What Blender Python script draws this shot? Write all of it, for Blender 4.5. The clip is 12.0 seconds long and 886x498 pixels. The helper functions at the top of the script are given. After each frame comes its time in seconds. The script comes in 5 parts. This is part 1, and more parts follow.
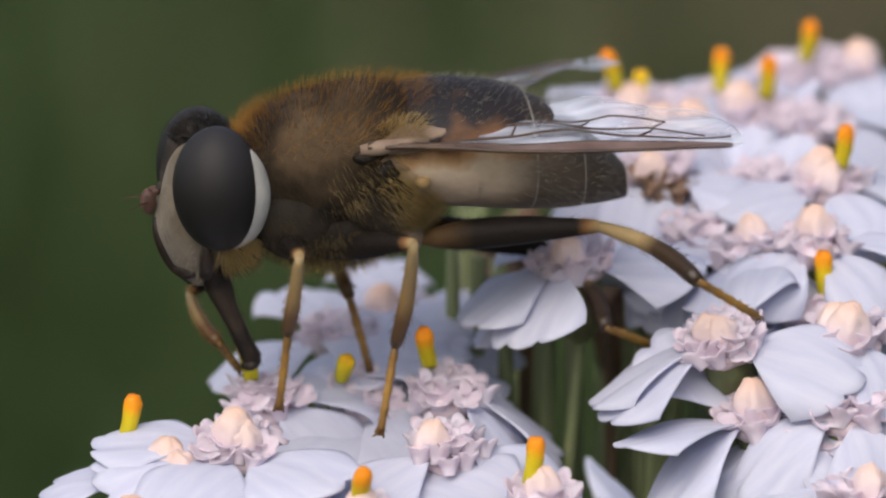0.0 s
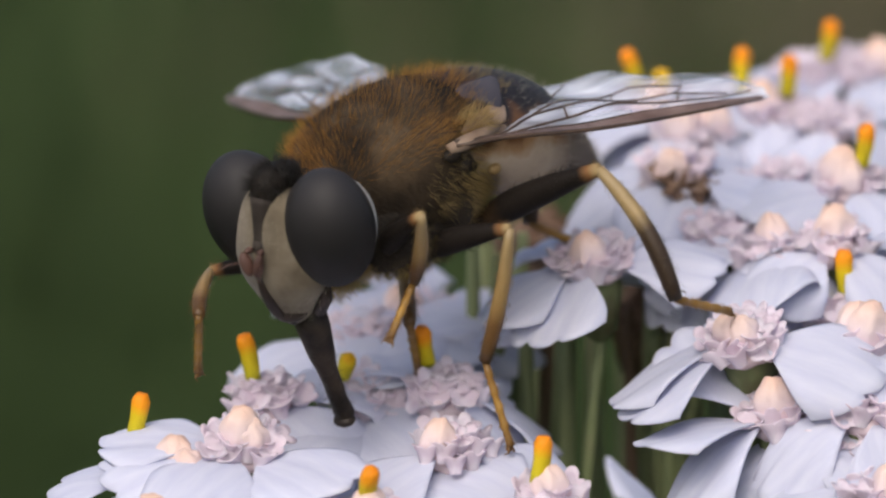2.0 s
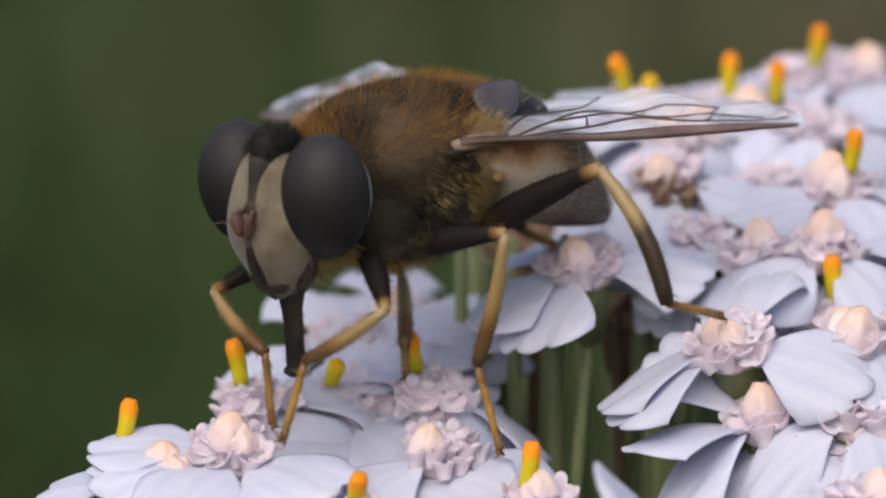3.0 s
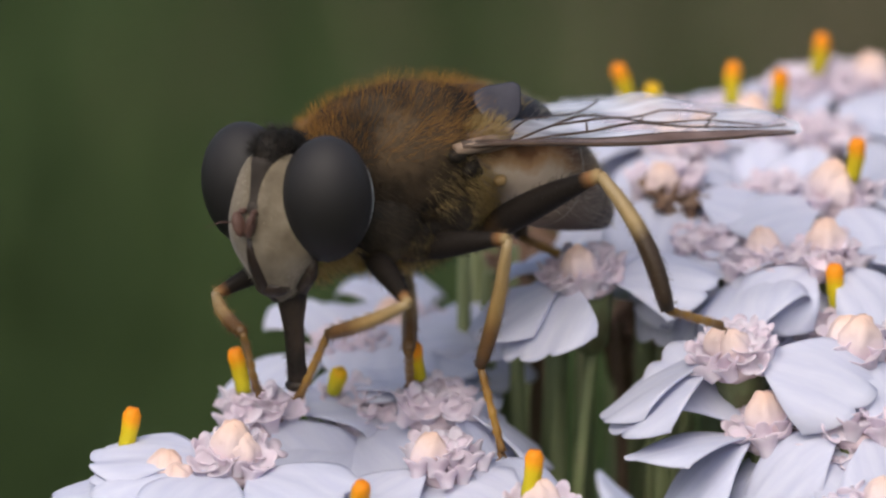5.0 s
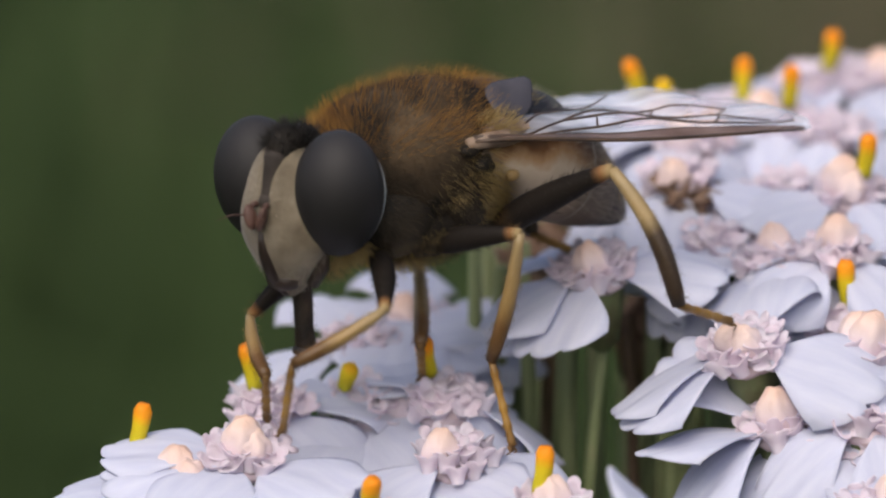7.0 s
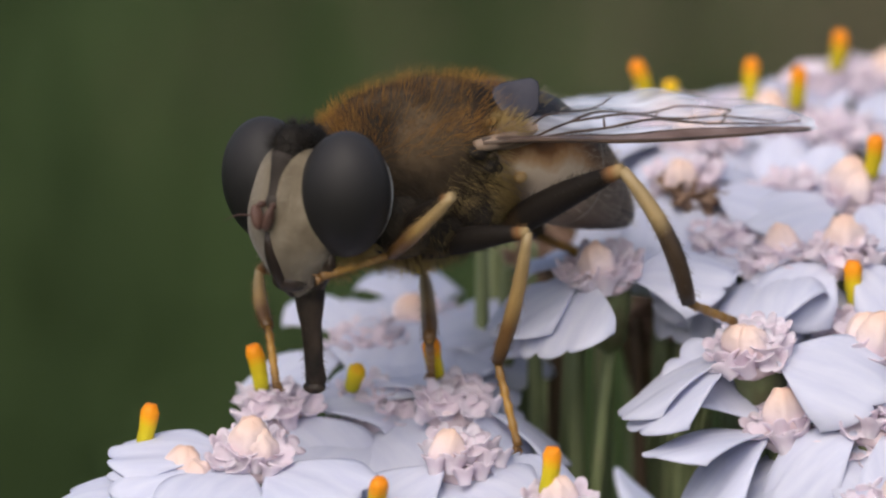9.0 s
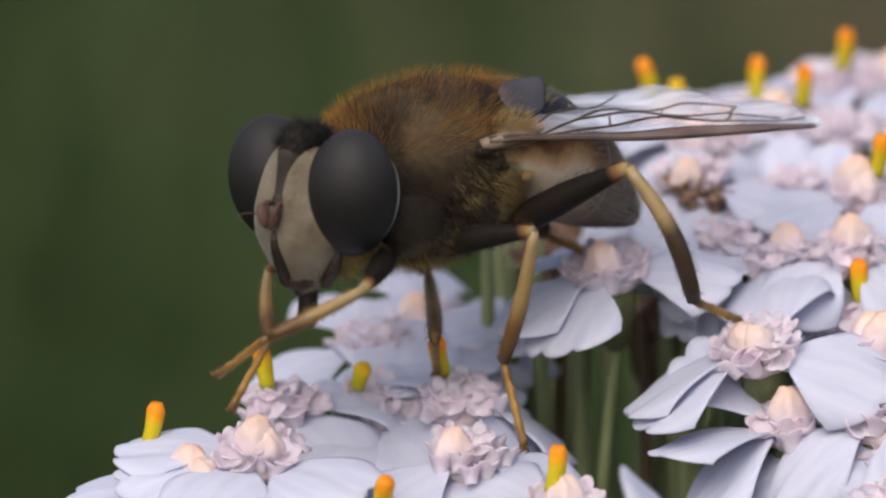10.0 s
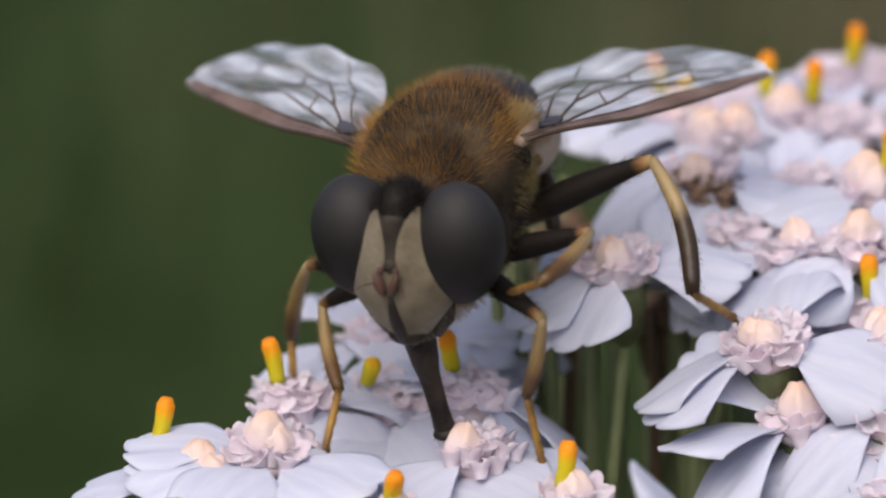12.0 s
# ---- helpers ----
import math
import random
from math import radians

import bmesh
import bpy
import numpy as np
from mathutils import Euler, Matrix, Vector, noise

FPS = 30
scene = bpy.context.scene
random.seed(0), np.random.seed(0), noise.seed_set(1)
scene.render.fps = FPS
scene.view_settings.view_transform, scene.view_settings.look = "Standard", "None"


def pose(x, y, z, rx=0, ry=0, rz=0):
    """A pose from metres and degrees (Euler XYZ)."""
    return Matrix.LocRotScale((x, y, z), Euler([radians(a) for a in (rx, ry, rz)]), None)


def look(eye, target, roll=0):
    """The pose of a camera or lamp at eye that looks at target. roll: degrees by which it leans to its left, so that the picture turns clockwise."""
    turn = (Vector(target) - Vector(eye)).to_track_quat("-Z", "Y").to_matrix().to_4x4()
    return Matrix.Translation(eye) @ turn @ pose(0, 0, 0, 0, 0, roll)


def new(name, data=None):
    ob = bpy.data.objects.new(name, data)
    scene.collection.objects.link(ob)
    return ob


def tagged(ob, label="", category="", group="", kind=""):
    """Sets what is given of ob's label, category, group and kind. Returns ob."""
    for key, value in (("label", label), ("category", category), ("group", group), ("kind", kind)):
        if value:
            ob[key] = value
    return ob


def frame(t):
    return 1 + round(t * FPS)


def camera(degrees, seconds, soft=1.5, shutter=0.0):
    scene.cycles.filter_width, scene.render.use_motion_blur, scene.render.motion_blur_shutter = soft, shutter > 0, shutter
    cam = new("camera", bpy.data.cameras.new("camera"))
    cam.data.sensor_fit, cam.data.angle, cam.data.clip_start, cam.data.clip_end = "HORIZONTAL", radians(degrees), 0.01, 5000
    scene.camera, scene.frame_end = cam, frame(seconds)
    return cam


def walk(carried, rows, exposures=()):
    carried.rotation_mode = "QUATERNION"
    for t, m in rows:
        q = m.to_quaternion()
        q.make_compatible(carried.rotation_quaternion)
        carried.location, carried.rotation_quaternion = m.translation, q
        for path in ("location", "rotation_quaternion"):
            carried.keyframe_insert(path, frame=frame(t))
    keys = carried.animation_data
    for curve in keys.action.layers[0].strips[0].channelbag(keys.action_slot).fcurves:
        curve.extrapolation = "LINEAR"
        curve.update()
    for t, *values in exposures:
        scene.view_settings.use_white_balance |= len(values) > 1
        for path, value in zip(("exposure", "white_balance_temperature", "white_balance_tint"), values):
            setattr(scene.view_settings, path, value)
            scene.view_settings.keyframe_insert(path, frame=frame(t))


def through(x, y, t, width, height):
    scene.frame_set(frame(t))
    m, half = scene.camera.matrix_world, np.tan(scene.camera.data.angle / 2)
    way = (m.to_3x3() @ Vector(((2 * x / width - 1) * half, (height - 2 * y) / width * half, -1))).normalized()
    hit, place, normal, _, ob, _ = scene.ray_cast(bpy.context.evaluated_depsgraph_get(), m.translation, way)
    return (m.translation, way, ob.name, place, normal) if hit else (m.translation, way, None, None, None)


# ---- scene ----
cam = camera(10.2, 12.0, soft=2.3)
cam.data.dof.use_dof, cam.data.dof.focus_distance, cam.data.dof.aperture_fstop = True, 0.119, 70.0
walk(cam, [
    (0.0, look((0.0, -0.11738, 0.02495), (0.000478, -0.000052, -0.000240))),
    (0.5, look((0.0, -0.11738, 0.02495), (0.000328, -0.000048, -0.000220))),
    (1.0, look((0.0, -0.11738, 0.02495), (0.000150, -0.000047, -0.000220))),
    (1.5, look((0.0, -0.11738, 0.02495), (0.000014, -0.000053, -0.000247))),
    (2.0, look((0.0, -0.11738, 0.02495), (-0.000014, -0.000057, -0.000267))),
    (2.5, look((0.0, -0.11738, 0.02495), (0.000096, -0.000060, -0.000281))),
    (3.0, look((0.0, -0.11738, 0.02495), (0.000266, -0.000029, -0.000134))),
    (3.2, look((0.0, -0.11738, 0.02495), (0.000287, -0.000020, -0.000093))),
    (4.0, look((0.0, -0.11738, 0.02495), (0.000273, -0.000003, -0.000013))),
    (4.8, look((0.0, -0.11738, 0.02495), (0.000219, 0.000011, 0.000053))),
    (5.0, look((0.0, -0.11738, 0.02495), (0.000205, 0.000014, 0.000067))),
    (5.5, look((0.0, -0.11738, 0.02495), (0.000184, 0.000023, 0.000107))),
    (6.0, look((0.0, -0.11738, 0.02495), (0.000096, 0.000014, 0.000067))),
    (6.5, look((0.0, -0.11738, 0.02495), (0.000000, 0.000000, 0.000000))),
    (7.0, look((0.0, -0.11738, 0.02495), (-0.000061, -0.000007, -0.000033))),
    (7.2, look((0.0, -0.11738, 0.02495), (-0.000082, -0.000009, -0.000040))),
    (8.0, look((0.0, -0.11738, 0.02495), (-0.000150, -0.000007, -0.000033))),
    (9.0, look((0.0, -0.11738, 0.02495), (-0.000232, -0.000003, -0.000013))),
    (9.5, look((0.0, -0.11738, 0.02495), (-0.000301, -0.000009, -0.000040))),
    (10.0, look((0.0, -0.11738, 0.02495), (-0.000376, -0.000011, -0.000047))),
    (10.5, look((0.0, -0.11738, 0.02495), (-0.000396, -0.000012, -0.000053))),
    (11.0, look((0.0, -0.11738, 0.02495), (-0.000451, -0.000009, -0.000040))),
    (11.5, look((0.0, -0.11738, 0.02495), (-0.000519, -0.000015, -0.000067))),
    (12.0, look((0.0, -0.11738, 0.02495), (-0.000615, -0.000036, -0.000160))),
])

# ---- light ----
world = bpy.data.worlds.new("overcast_sky")
scene.world = world
world.use_nodes = True
wn, wl = world.node_tree.nodes, world.node_tree.links
sky = wn.new("ShaderNodeTexSky")
sky.sky_type, sky.sun_disc = "NISHITA", False
sky.sun_elevation, sky.sun_rotation = radians(50), radians(199)
sky.air_density, sky.dust_density, sky.ozone_density = 1.0, 5.0, 0.6
wl.new(sky.outputs[0], wn["Background"].inputs[0])
wn["Background"].inputs[1].default_value = 0.15
sun_data = bpy.data.lights.new("sun", "SUN")
sun_data.energy, sun_data.angle, sun_data.color = 1.24, radians(60), (1.0, 0.988, 0.965)
sun = new("sun", sun_data)
sun.matrix_world = look((-0.21, -0.61, 0.77), (0, 0, 0))

MM = 0.001


# ---- mesh tools (all in millimetres) ----
def pmm(x, y, z, rx=0, ry=0, rz=0):
    return pose(x * MM, y * MM, z * MM, rx, ry, rz)


def mesh_of(verts, faces, mats, name="mesh", smooth=True, picks=None):
    me = bpy.data.meshes.new(name)
    me.from_pydata([(v[0] * MM, v[1] * MM, v[2] * MM) for v in verts], [], faces)
    for m in mats if isinstance(mats, (list, tuple)) else [mats]:
        me.materials.append(m)
    if smooth:
        me.polygons.foreach_set("use_smooth", [True] * len(me.polygons))
    if picks:
        me.polygons.foreach_set("material_index", picks)
    me.update()
    return me


def link(name, me, parent=None, m=None, label=""):
    ob = new(name, me)
    if parent:
        ob.parent = parent
    if m is not None:
        ob.matrix_basis = m
    if label:
        ob["label"] = label
    return ob


def part(name, geo, mat, parent, label="", m=None, smooth=True):
    return link(name, mesh_of(geo[0], geo[1], mat, name, smooth), parent, m, label)


def join(*geos):
    vs, fs = [], []
    for v, f in geos:
        n = len(vs)
        vs += list(v)
        fs += [tuple(i + n for i in q) for q in f]
    return vs, fs


def ball(c, r, nu=24, nv=16, shape=None):
    """An ellipsoid; shape(direction) may return a factor."""
    vs, fs = [], []
    for j in range(nv + 1):
        th = math.pi * j / nv
        for i in range(nu):
            ph = 2 * math.pi * i / nu
            d = Vector((math.sin(th) * math.cos(ph), math.sin(th) * math.sin(ph), math.cos(th)))
            k = shape(d) if shape else 1.0
            vs.append(Vector((c[0] + r[0] * d.x * k, c[1] + r[1] * d.y * k, c[2] + r[2] * d.z * k)))
    for j in range(nv):
        for i in range(nu):
            a, b = j * nu + i, j * nu + (i + 1) % nu
            fs.append((a, a + nu, b + nu, b))
    return vs, fs


def dome(r, lo, hi, nv, nu=48):
    """The part of an ellipsoid between two angles from its +x pole, in degrees."""
    vs, fs = [], []
    for j in range(nv + 1):
        th = radians(lo + (hi - lo) * j / nv)
        for i in range(nu):
            ph = 2 * math.pi * i / nu
            vs.append(Vector((r[0] * math.cos(th), r[1] * math.sin(th) * math.cos(ph), r[2] * math.sin(th) * math.sin(ph))))
    for j in range(nv):
        for i in range(nu):
            a, b = j * nu + i, j * nu + (i + 1) % nu
            fs.append((a, a + nu, b + nu, b))
    return vs, fs


def tube(points, radii, n=8, flat=1.0, caps=True):
    """A tube through points with a radius at each; flat squeezes it sideways."""
    pts = [Vector(p) for p in points]
    vs, fs = [], []
    side = None
    for k, p in enumerate(pts):
        t = (pts[min(k + 1, len(pts) - 1)] - pts[max(k - 1, 0)]).normalized()
        if side is None:
            side = t.cross(Vector((0, 0, 1)))
            if side.length < 0.1:
                side = t.cross(Vector((0, 1, 0)))
        side = (side - t * side.dot(t)).normalized()
        up = side.cross(t)
        for i in range(n):
            a = 2 * math.pi * i / n
            vs.append(p + radii[k] * (math.cos(a) * side * flat + math.sin(a) * up))
    for k in range(len(pts) - 1):
        for i in range(n):
            a, b = k * n + i, k * n + (i + 1) % n
            fs.append((a, b, b + n, a + n))
    if caps:
        fs.append(tuple(range(n))[::-1])
        fs.append(tuple(range((len(pts) - 1) * n, len(pts) * n)))
    return vs, fs


def hairs(rng, count, sample, length, lean, width=0.012, spread=0.35):
    """Fine tapering bristles; sample(rng) gives a root, a normal and a factor for the length."""
    vs, fs = [], []
    for _ in range(count):
        got = sample(rng)
        if got is None:
            continue
        p, n, k = got
        d = (n + Vector(lean) + Vector([rng.uniform(-spread, spread) for _ in range(3)])).normalized()
        ln = length * k * rng.uniform(0.6, 1.25)
        s = d.cross(Vector((rng.uniform(-1, 1), rng.uniform(-1, 1), rng.uniform(-1, 1)))).normalized()
        u = d.cross(s)
        i = len(vs)
        bend = Vector(lean) * 0.35 * ln
        mid = p + d * ln * 0.55
        for q, w in ((p - n * 0.03, width), (mid, width * 0.8)):
            vs += [q + s * w, q - s * w * 0.5 + u * w * 0.86, q - s * w * 0.5 - u * w * 0.86]
        vs.append(p + d * ln + bend)
        for a, b in ((0, 1), (1, 2), (2, 0)):
            fs += [(i + a, i + b, i + b + 3, i + a + 3), (i + a + 3, i + b + 3, i + 6)]
    return vs, fs


def on_ball(c, r, keep, factor=lambda d: 1.0):
    def sample(rng):
        for _ in range(30):
            d = Vector((rng.gauss(0, 1), rng.gauss(0, 1), rng.gauss(0, 1))).normalized()
            if keep(d):
                p = Vector((c[0] + r[0] * d.x, c[1] + r[1] * d.y, c[2] + r[2] * d.z))
                n = Vector((d.x / r[0], d.y / r[1], d.z / r[2])).normalized()
                return p, n, factor(d)
        return None
    return sample


# ---- materials ----
def material(name, base, rough=0.6, metal=0.0, spec=0.5):
    m = bpy.data.materials.new(name)
    m.use_nodes = True
    b = m.node_tree.nodes["Principled BSDF"]
    b.inputs["Base Color"].default_value = (*base, 1)
    b.inputs["Roughness"].default_value = rough
    b.inputs["Metallic"].default_value = metal
    b.inputs["Specular IOR Level"].default_value = spec
    return m


def ramp_node(m, stops):
    r = m.node_tree.nodes.new("ShaderNodeValToRGB")
    while len(r.color_ramp.elements) < len(stops):
        r.color_ramp.elements.new(0.5)
    for e, (p, c) in zip(r.color_ramp.elements, stops):
        e.position, e.color = p, (*c, 1)
    return r


def grained(name, stops, scale, rough=0.6, bump=0.2, bump_scale=None, spec=0.4, detail=4.0, stretch=(1, 1, 1), through=None, sheen=0.0, vary=0.0):
    """Noise-driven colour at scale (per metre) with fine relief; through: share of light that passes."""
    m = material(name, stops[0][1], rough, 0.0, spec)
    nt = m.node_tree
    b = nt.nodes["Principled BSDF"]
    tc = nt.nodes.new("ShaderNodeTexCoord")
    mp = nt.nodes.new("ShaderNodeMapping")
    mp.inputs["Scale"].default_value = stretch
    nt.links.new(tc.outputs["Object"], mp.inputs[0])
    n1 = nt.nodes.new("ShaderNodeTexNoise")
    n1.inputs["Scale"].default_value, n1.inputs["Detail"].default_value = scale, detail
    nt.links.new(mp.outputs[0], n1.inputs["Vector"])
    r = ramp_node(m, stops)
    nt.links.new(n1.outputs[0], r.inputs[0])
    colour = r.outputs[0]
    if vary:
        oi = nt.nodes.new("ShaderNodeObjectInfo")
        mr = nt.nodes.new("ShaderNodeMapRange")
        mr.inputs[3].default_value, mr.inputs[4].default_value = 1 - vary, 1 + vary * 0.4
        nt.links.new(oi.outputs["Random"], mr.inputs[0])
        hs = nt.nodes.new("ShaderNodeHueSaturation")
        nt.links.new(mr.outputs[0], hs.inputs["Value"])
        nt.links.new(colour, hs.inputs["Color"])
        colour = hs.outputs[0]
    nt.links.new(colour, b.inputs["Base Color"])
    n2 = nt.nodes.new("ShaderNodeTexNoise")
    n2.inputs["Scale"].default_value, n2.inputs["Detail"].default_value = bump_scale or scale * 4, 3
    nt.links.new(mp.outputs[0], n2.inputs["Vector"])
    bp = nt.nodes.new("ShaderNodeBump")
    bp.inputs["Strength"].default_value, bp.inputs["Distance"].default_value = bump, 0.00008
    nt.links.new(n2.outputs[0], bp.inputs["Height"])
    nt.links.new(bp.outputs[0], b.inputs["Normal"])
    if sheen:
        b.inputs["Sheen Weight"].default_value = sheen
    if through:
        tr = nt.nodes.new("ShaderNodeBsdfTranslucent")
        nt.links.new(colour, tr.inputs[0])
        mx = nt.nodes.new("ShaderNodeMixShader")
        mx.inputs[0].default_value = through
        nt.links.new(b.outputs[0], mx.inputs[1])
        nt.links.new(tr.outputs[0], mx.inputs[2])
        nt.links.new(mx.outputs[0], nt.nodes["Material Output"].inputs[0])
    return m


def banded(name, stops, axis, lo, hi, rough=0.45, spec=0.4, blotch=0.06, scale=900.0, bump=0.25):
    """Colour that runs along one axis of the part, from lo to hi millimetres, with an uneven edge."""
    m = material(name, stops[0][1], rough, 0.0, spec)
    nt = m.node_tree
    b = nt.nodes["Principled BSDF"]
    tc = nt.nodes.new("ShaderNodeTexCoord")
    sp = nt.nodes.new("ShaderNodeSeparateXYZ")
    nt.links.new(tc.outputs["Object"], sp.inputs[0])
    mr = nt.nodes.new("ShaderNodeMapRange")
    mr.inputs[1].default_value, mr.inputs[2].default_value = lo * MM, hi * MM
    nt.links.new(sp.outputs[axis], mr.inputs[0])
    ns = nt.nodes.new("ShaderNodeTexNoise")
    ns.inputs["Scale"].default_value, ns.inputs["Detail"].default_value = scale, 4
    nt.links.new(tc.outputs["Object"], ns.inputs["Vector"])
    ma = nt.nodes.new("ShaderNodeMath")
    ma.operation = "MULTIPLY_ADD"
    ma.inputs[1].default_value = blotch * 4
    nt.links.new(ns.outputs[0], ma.inputs[0])
    sb = nt.nodes.new("ShaderNodeMath")
    sb.operation = "SUBTRACT"
    sb.inputs[1].default_value = blotch * 2
    nt.links.new(mr.outputs[0], sb.inputs[0])
    nt.links.new(sb.outputs[0], ma.inputs[2])
    r = ramp_node(m, stops)
    nt.links.new(ma.outputs[0], r.inputs[0])
    nt.links.new(r.outputs[0], b.inputs["Base Color"])
    n2 = nt.nodes.new("ShaderNodeTexNoise")
    n2.inputs["Scale"].default_value = scale * 6
    nt.links.new(tc.outputs["Object"], n2.inputs["Vector"])
    bp = nt.nodes.new("ShaderNodeBump")
    bp.inputs["Strength"].default_value, bp.inputs["Distance"].default_value = bump, 0.00005
    nt.links.new(n2.outputs[0], bp.inputs["Height"])
    nt.links.new(bp.outputs[0], b.inputs["Normal"])
    return m


PETAL = grained("white_petal", [(0.3, (0.64, 0.66, 0.81)), (0.7, (0.755, 0.77, 0.885))], 500, 0.6, 0.14, 2500, 0.25, 3, (1, 5, 1), 0.28, vary=0.06)
FLORET = grained("pink_white_floret", [(0.3, (0.78, 0.66, 0.75)), (0.7, (0.88, 0.83, 0.90))], 900, 0.55, 0.3, 4000, 0.3, 4, (1, 1, 1), 0.32, vary=0.12)
BUD = banded("peach_bud", [(0.0, (0.74, 0.60, 0.66)), (0.45, (0.76, 0.63, 0.64)), (0.8, (0.74, 0.56, 0.50)), (1.0, (0.71, 0.48, 0.38))], 2, -0.4, 0.62, 0.55, 0.3, 0.10, 1300, 0.5)
ANTHER = banded("anther_yellow_orange", [(0.0, (0.50, 0.47, 0.02)), (0.55, (0.68, 0.50, 0.012)), (0.76, (0.85, 0.33, 0.006)), (1.0, (0.8, 0.24, 0.005))], 2, 0.0, 1.15, 0.6, 0.3, 0.05, 1500, 0.5)
CUP = grained("involucre_green_brown", [(0.3, (0.09, 0.075, 0.04)), (0.55, (0.14, 0.165, 0.075)), (0.8, (0.22, 0.20, 0.12))], 900, 0.7, 0.5, 3000, 0.3)
STALK = grained("stalk_green", [(0.3, (0.15, 0.17, 0.08)), (0.6, (0.25, 0.29, 0.14)), (0.8, (0.29, 0.24, 0.15))], 500, 0.7, 0.4, 3000, 0.3, 4, (3, 3, 0.5))
DRY = grained("stalk_brown", [(0.3, (0.10, 0.065, 0.042)), (0.7, (0.20, 0.14, 0.095))], 500, 0.8, 0.4, 3000, 0.2, 4, (3, 3, 0.5))
RIM = grained("floret_gap", [(0.3, (0.56, 0.42, 0.46)), (0.7, (0.72, 0.62, 0.66))], 900, 0.8)

# dark grey eye; the sky's soft reflection on top is painted into the ramp
EYE = banded("eye_grey_sky_sheen", [(0.0, (0.009, 0.0085, 0.008)), (0.5, (0.014, 0.013, 0.013)), (1.0, (0.028, 0.026, 0.027))], 2, -1.4, 1.5, 0.55, 0.24, 0.02, 9000, 0.15)
FACE = grained("face_dust", [(0.32, (0.085, 0.066, 0.043)), (0.5, (0.155, 0.127, 0.088)), (0.68, (0.215, 0.18, 0.135))], 800, 0.85, 0.5, 5000, 0.2, sheen=0.2)
RIMPALE = grained("eye_rim_pale", [(0.3, (0.32, 0.31, 0.285)), (0.7, (0.50, 0.49, 0.455))], 900, 0.8, 0.4)
PALE = grained("pale_rim", [(0.3, (0.32, 0.30, 0.24)), (0.7, (0.5, 0.48, 0.42))], 900, 0.8, 0.4)
STRIPE = grained("dark_stripe", [(0.3, (0.012, 0.007, 0.005)), (0.7, (0.03, 0.018, 0.012))], 900, 0.5, 0.3)
PROBOSCIS_SKIN = grained("proboscis_black_brown", [(0.35, (0.008, 0.006, 0.005)), (0.65, (0.04, 0.028, 0.02))], 1500, 0.5, 0.6, 5000, 0.3)
FRONS = grained("frons_grey_brown", [(0.3, (0.018, 0.014, 0.012)), (0.7, (0.055, 0.045, 0.038))], 900, 0.7, 0.4, spec=0.2)
BLACK = grained("black_cuticle", [(0.3, (0.007, 0.006, 0.005)), (0.7, (0.02, 0.015, 0.011))], 900, 0.6, 0.3, spec=0.15)
ANTENNA = grained("antenna_red_brown", [(0.3, (0.045, 0.022, 0.016)), (0.7, (0.12, 0.06, 0.045))], 900, 0.6, 0.3)
THORAX = grained("thorax_brown", [(0.38, (0.009, 0.007, 0.005)), (0.49, (0.028, 0.019, 0.011)), (0.62, (0.088, 0.059, 0.033))], 420, 0.9, 0.6, 3500, 0.2)
PLEURA = grained("pleura_dark", [(0.35, (0.010, 0.008, 0.006)), (0.52, (0.032, 0.024, 0.015)), (0.7, (0.095, 0.070, 0.038))], 800, 0.75, 0.6, 4000, 0.25)
SCUTELLUM = grained("scutellum_honey", [(0.3, (0.20, 0.12, 0.04)), (0.7, (0.38, 0.27, 0.13))], 700, 0.5, 0.3)
SQUAMA = grained("squama_cream", [(0.3, (0.21, 0.135, 0.09)), (0.7, (0.44, 0.33, 0.25))], 1100, 0.6, 0.3, through=0.3)


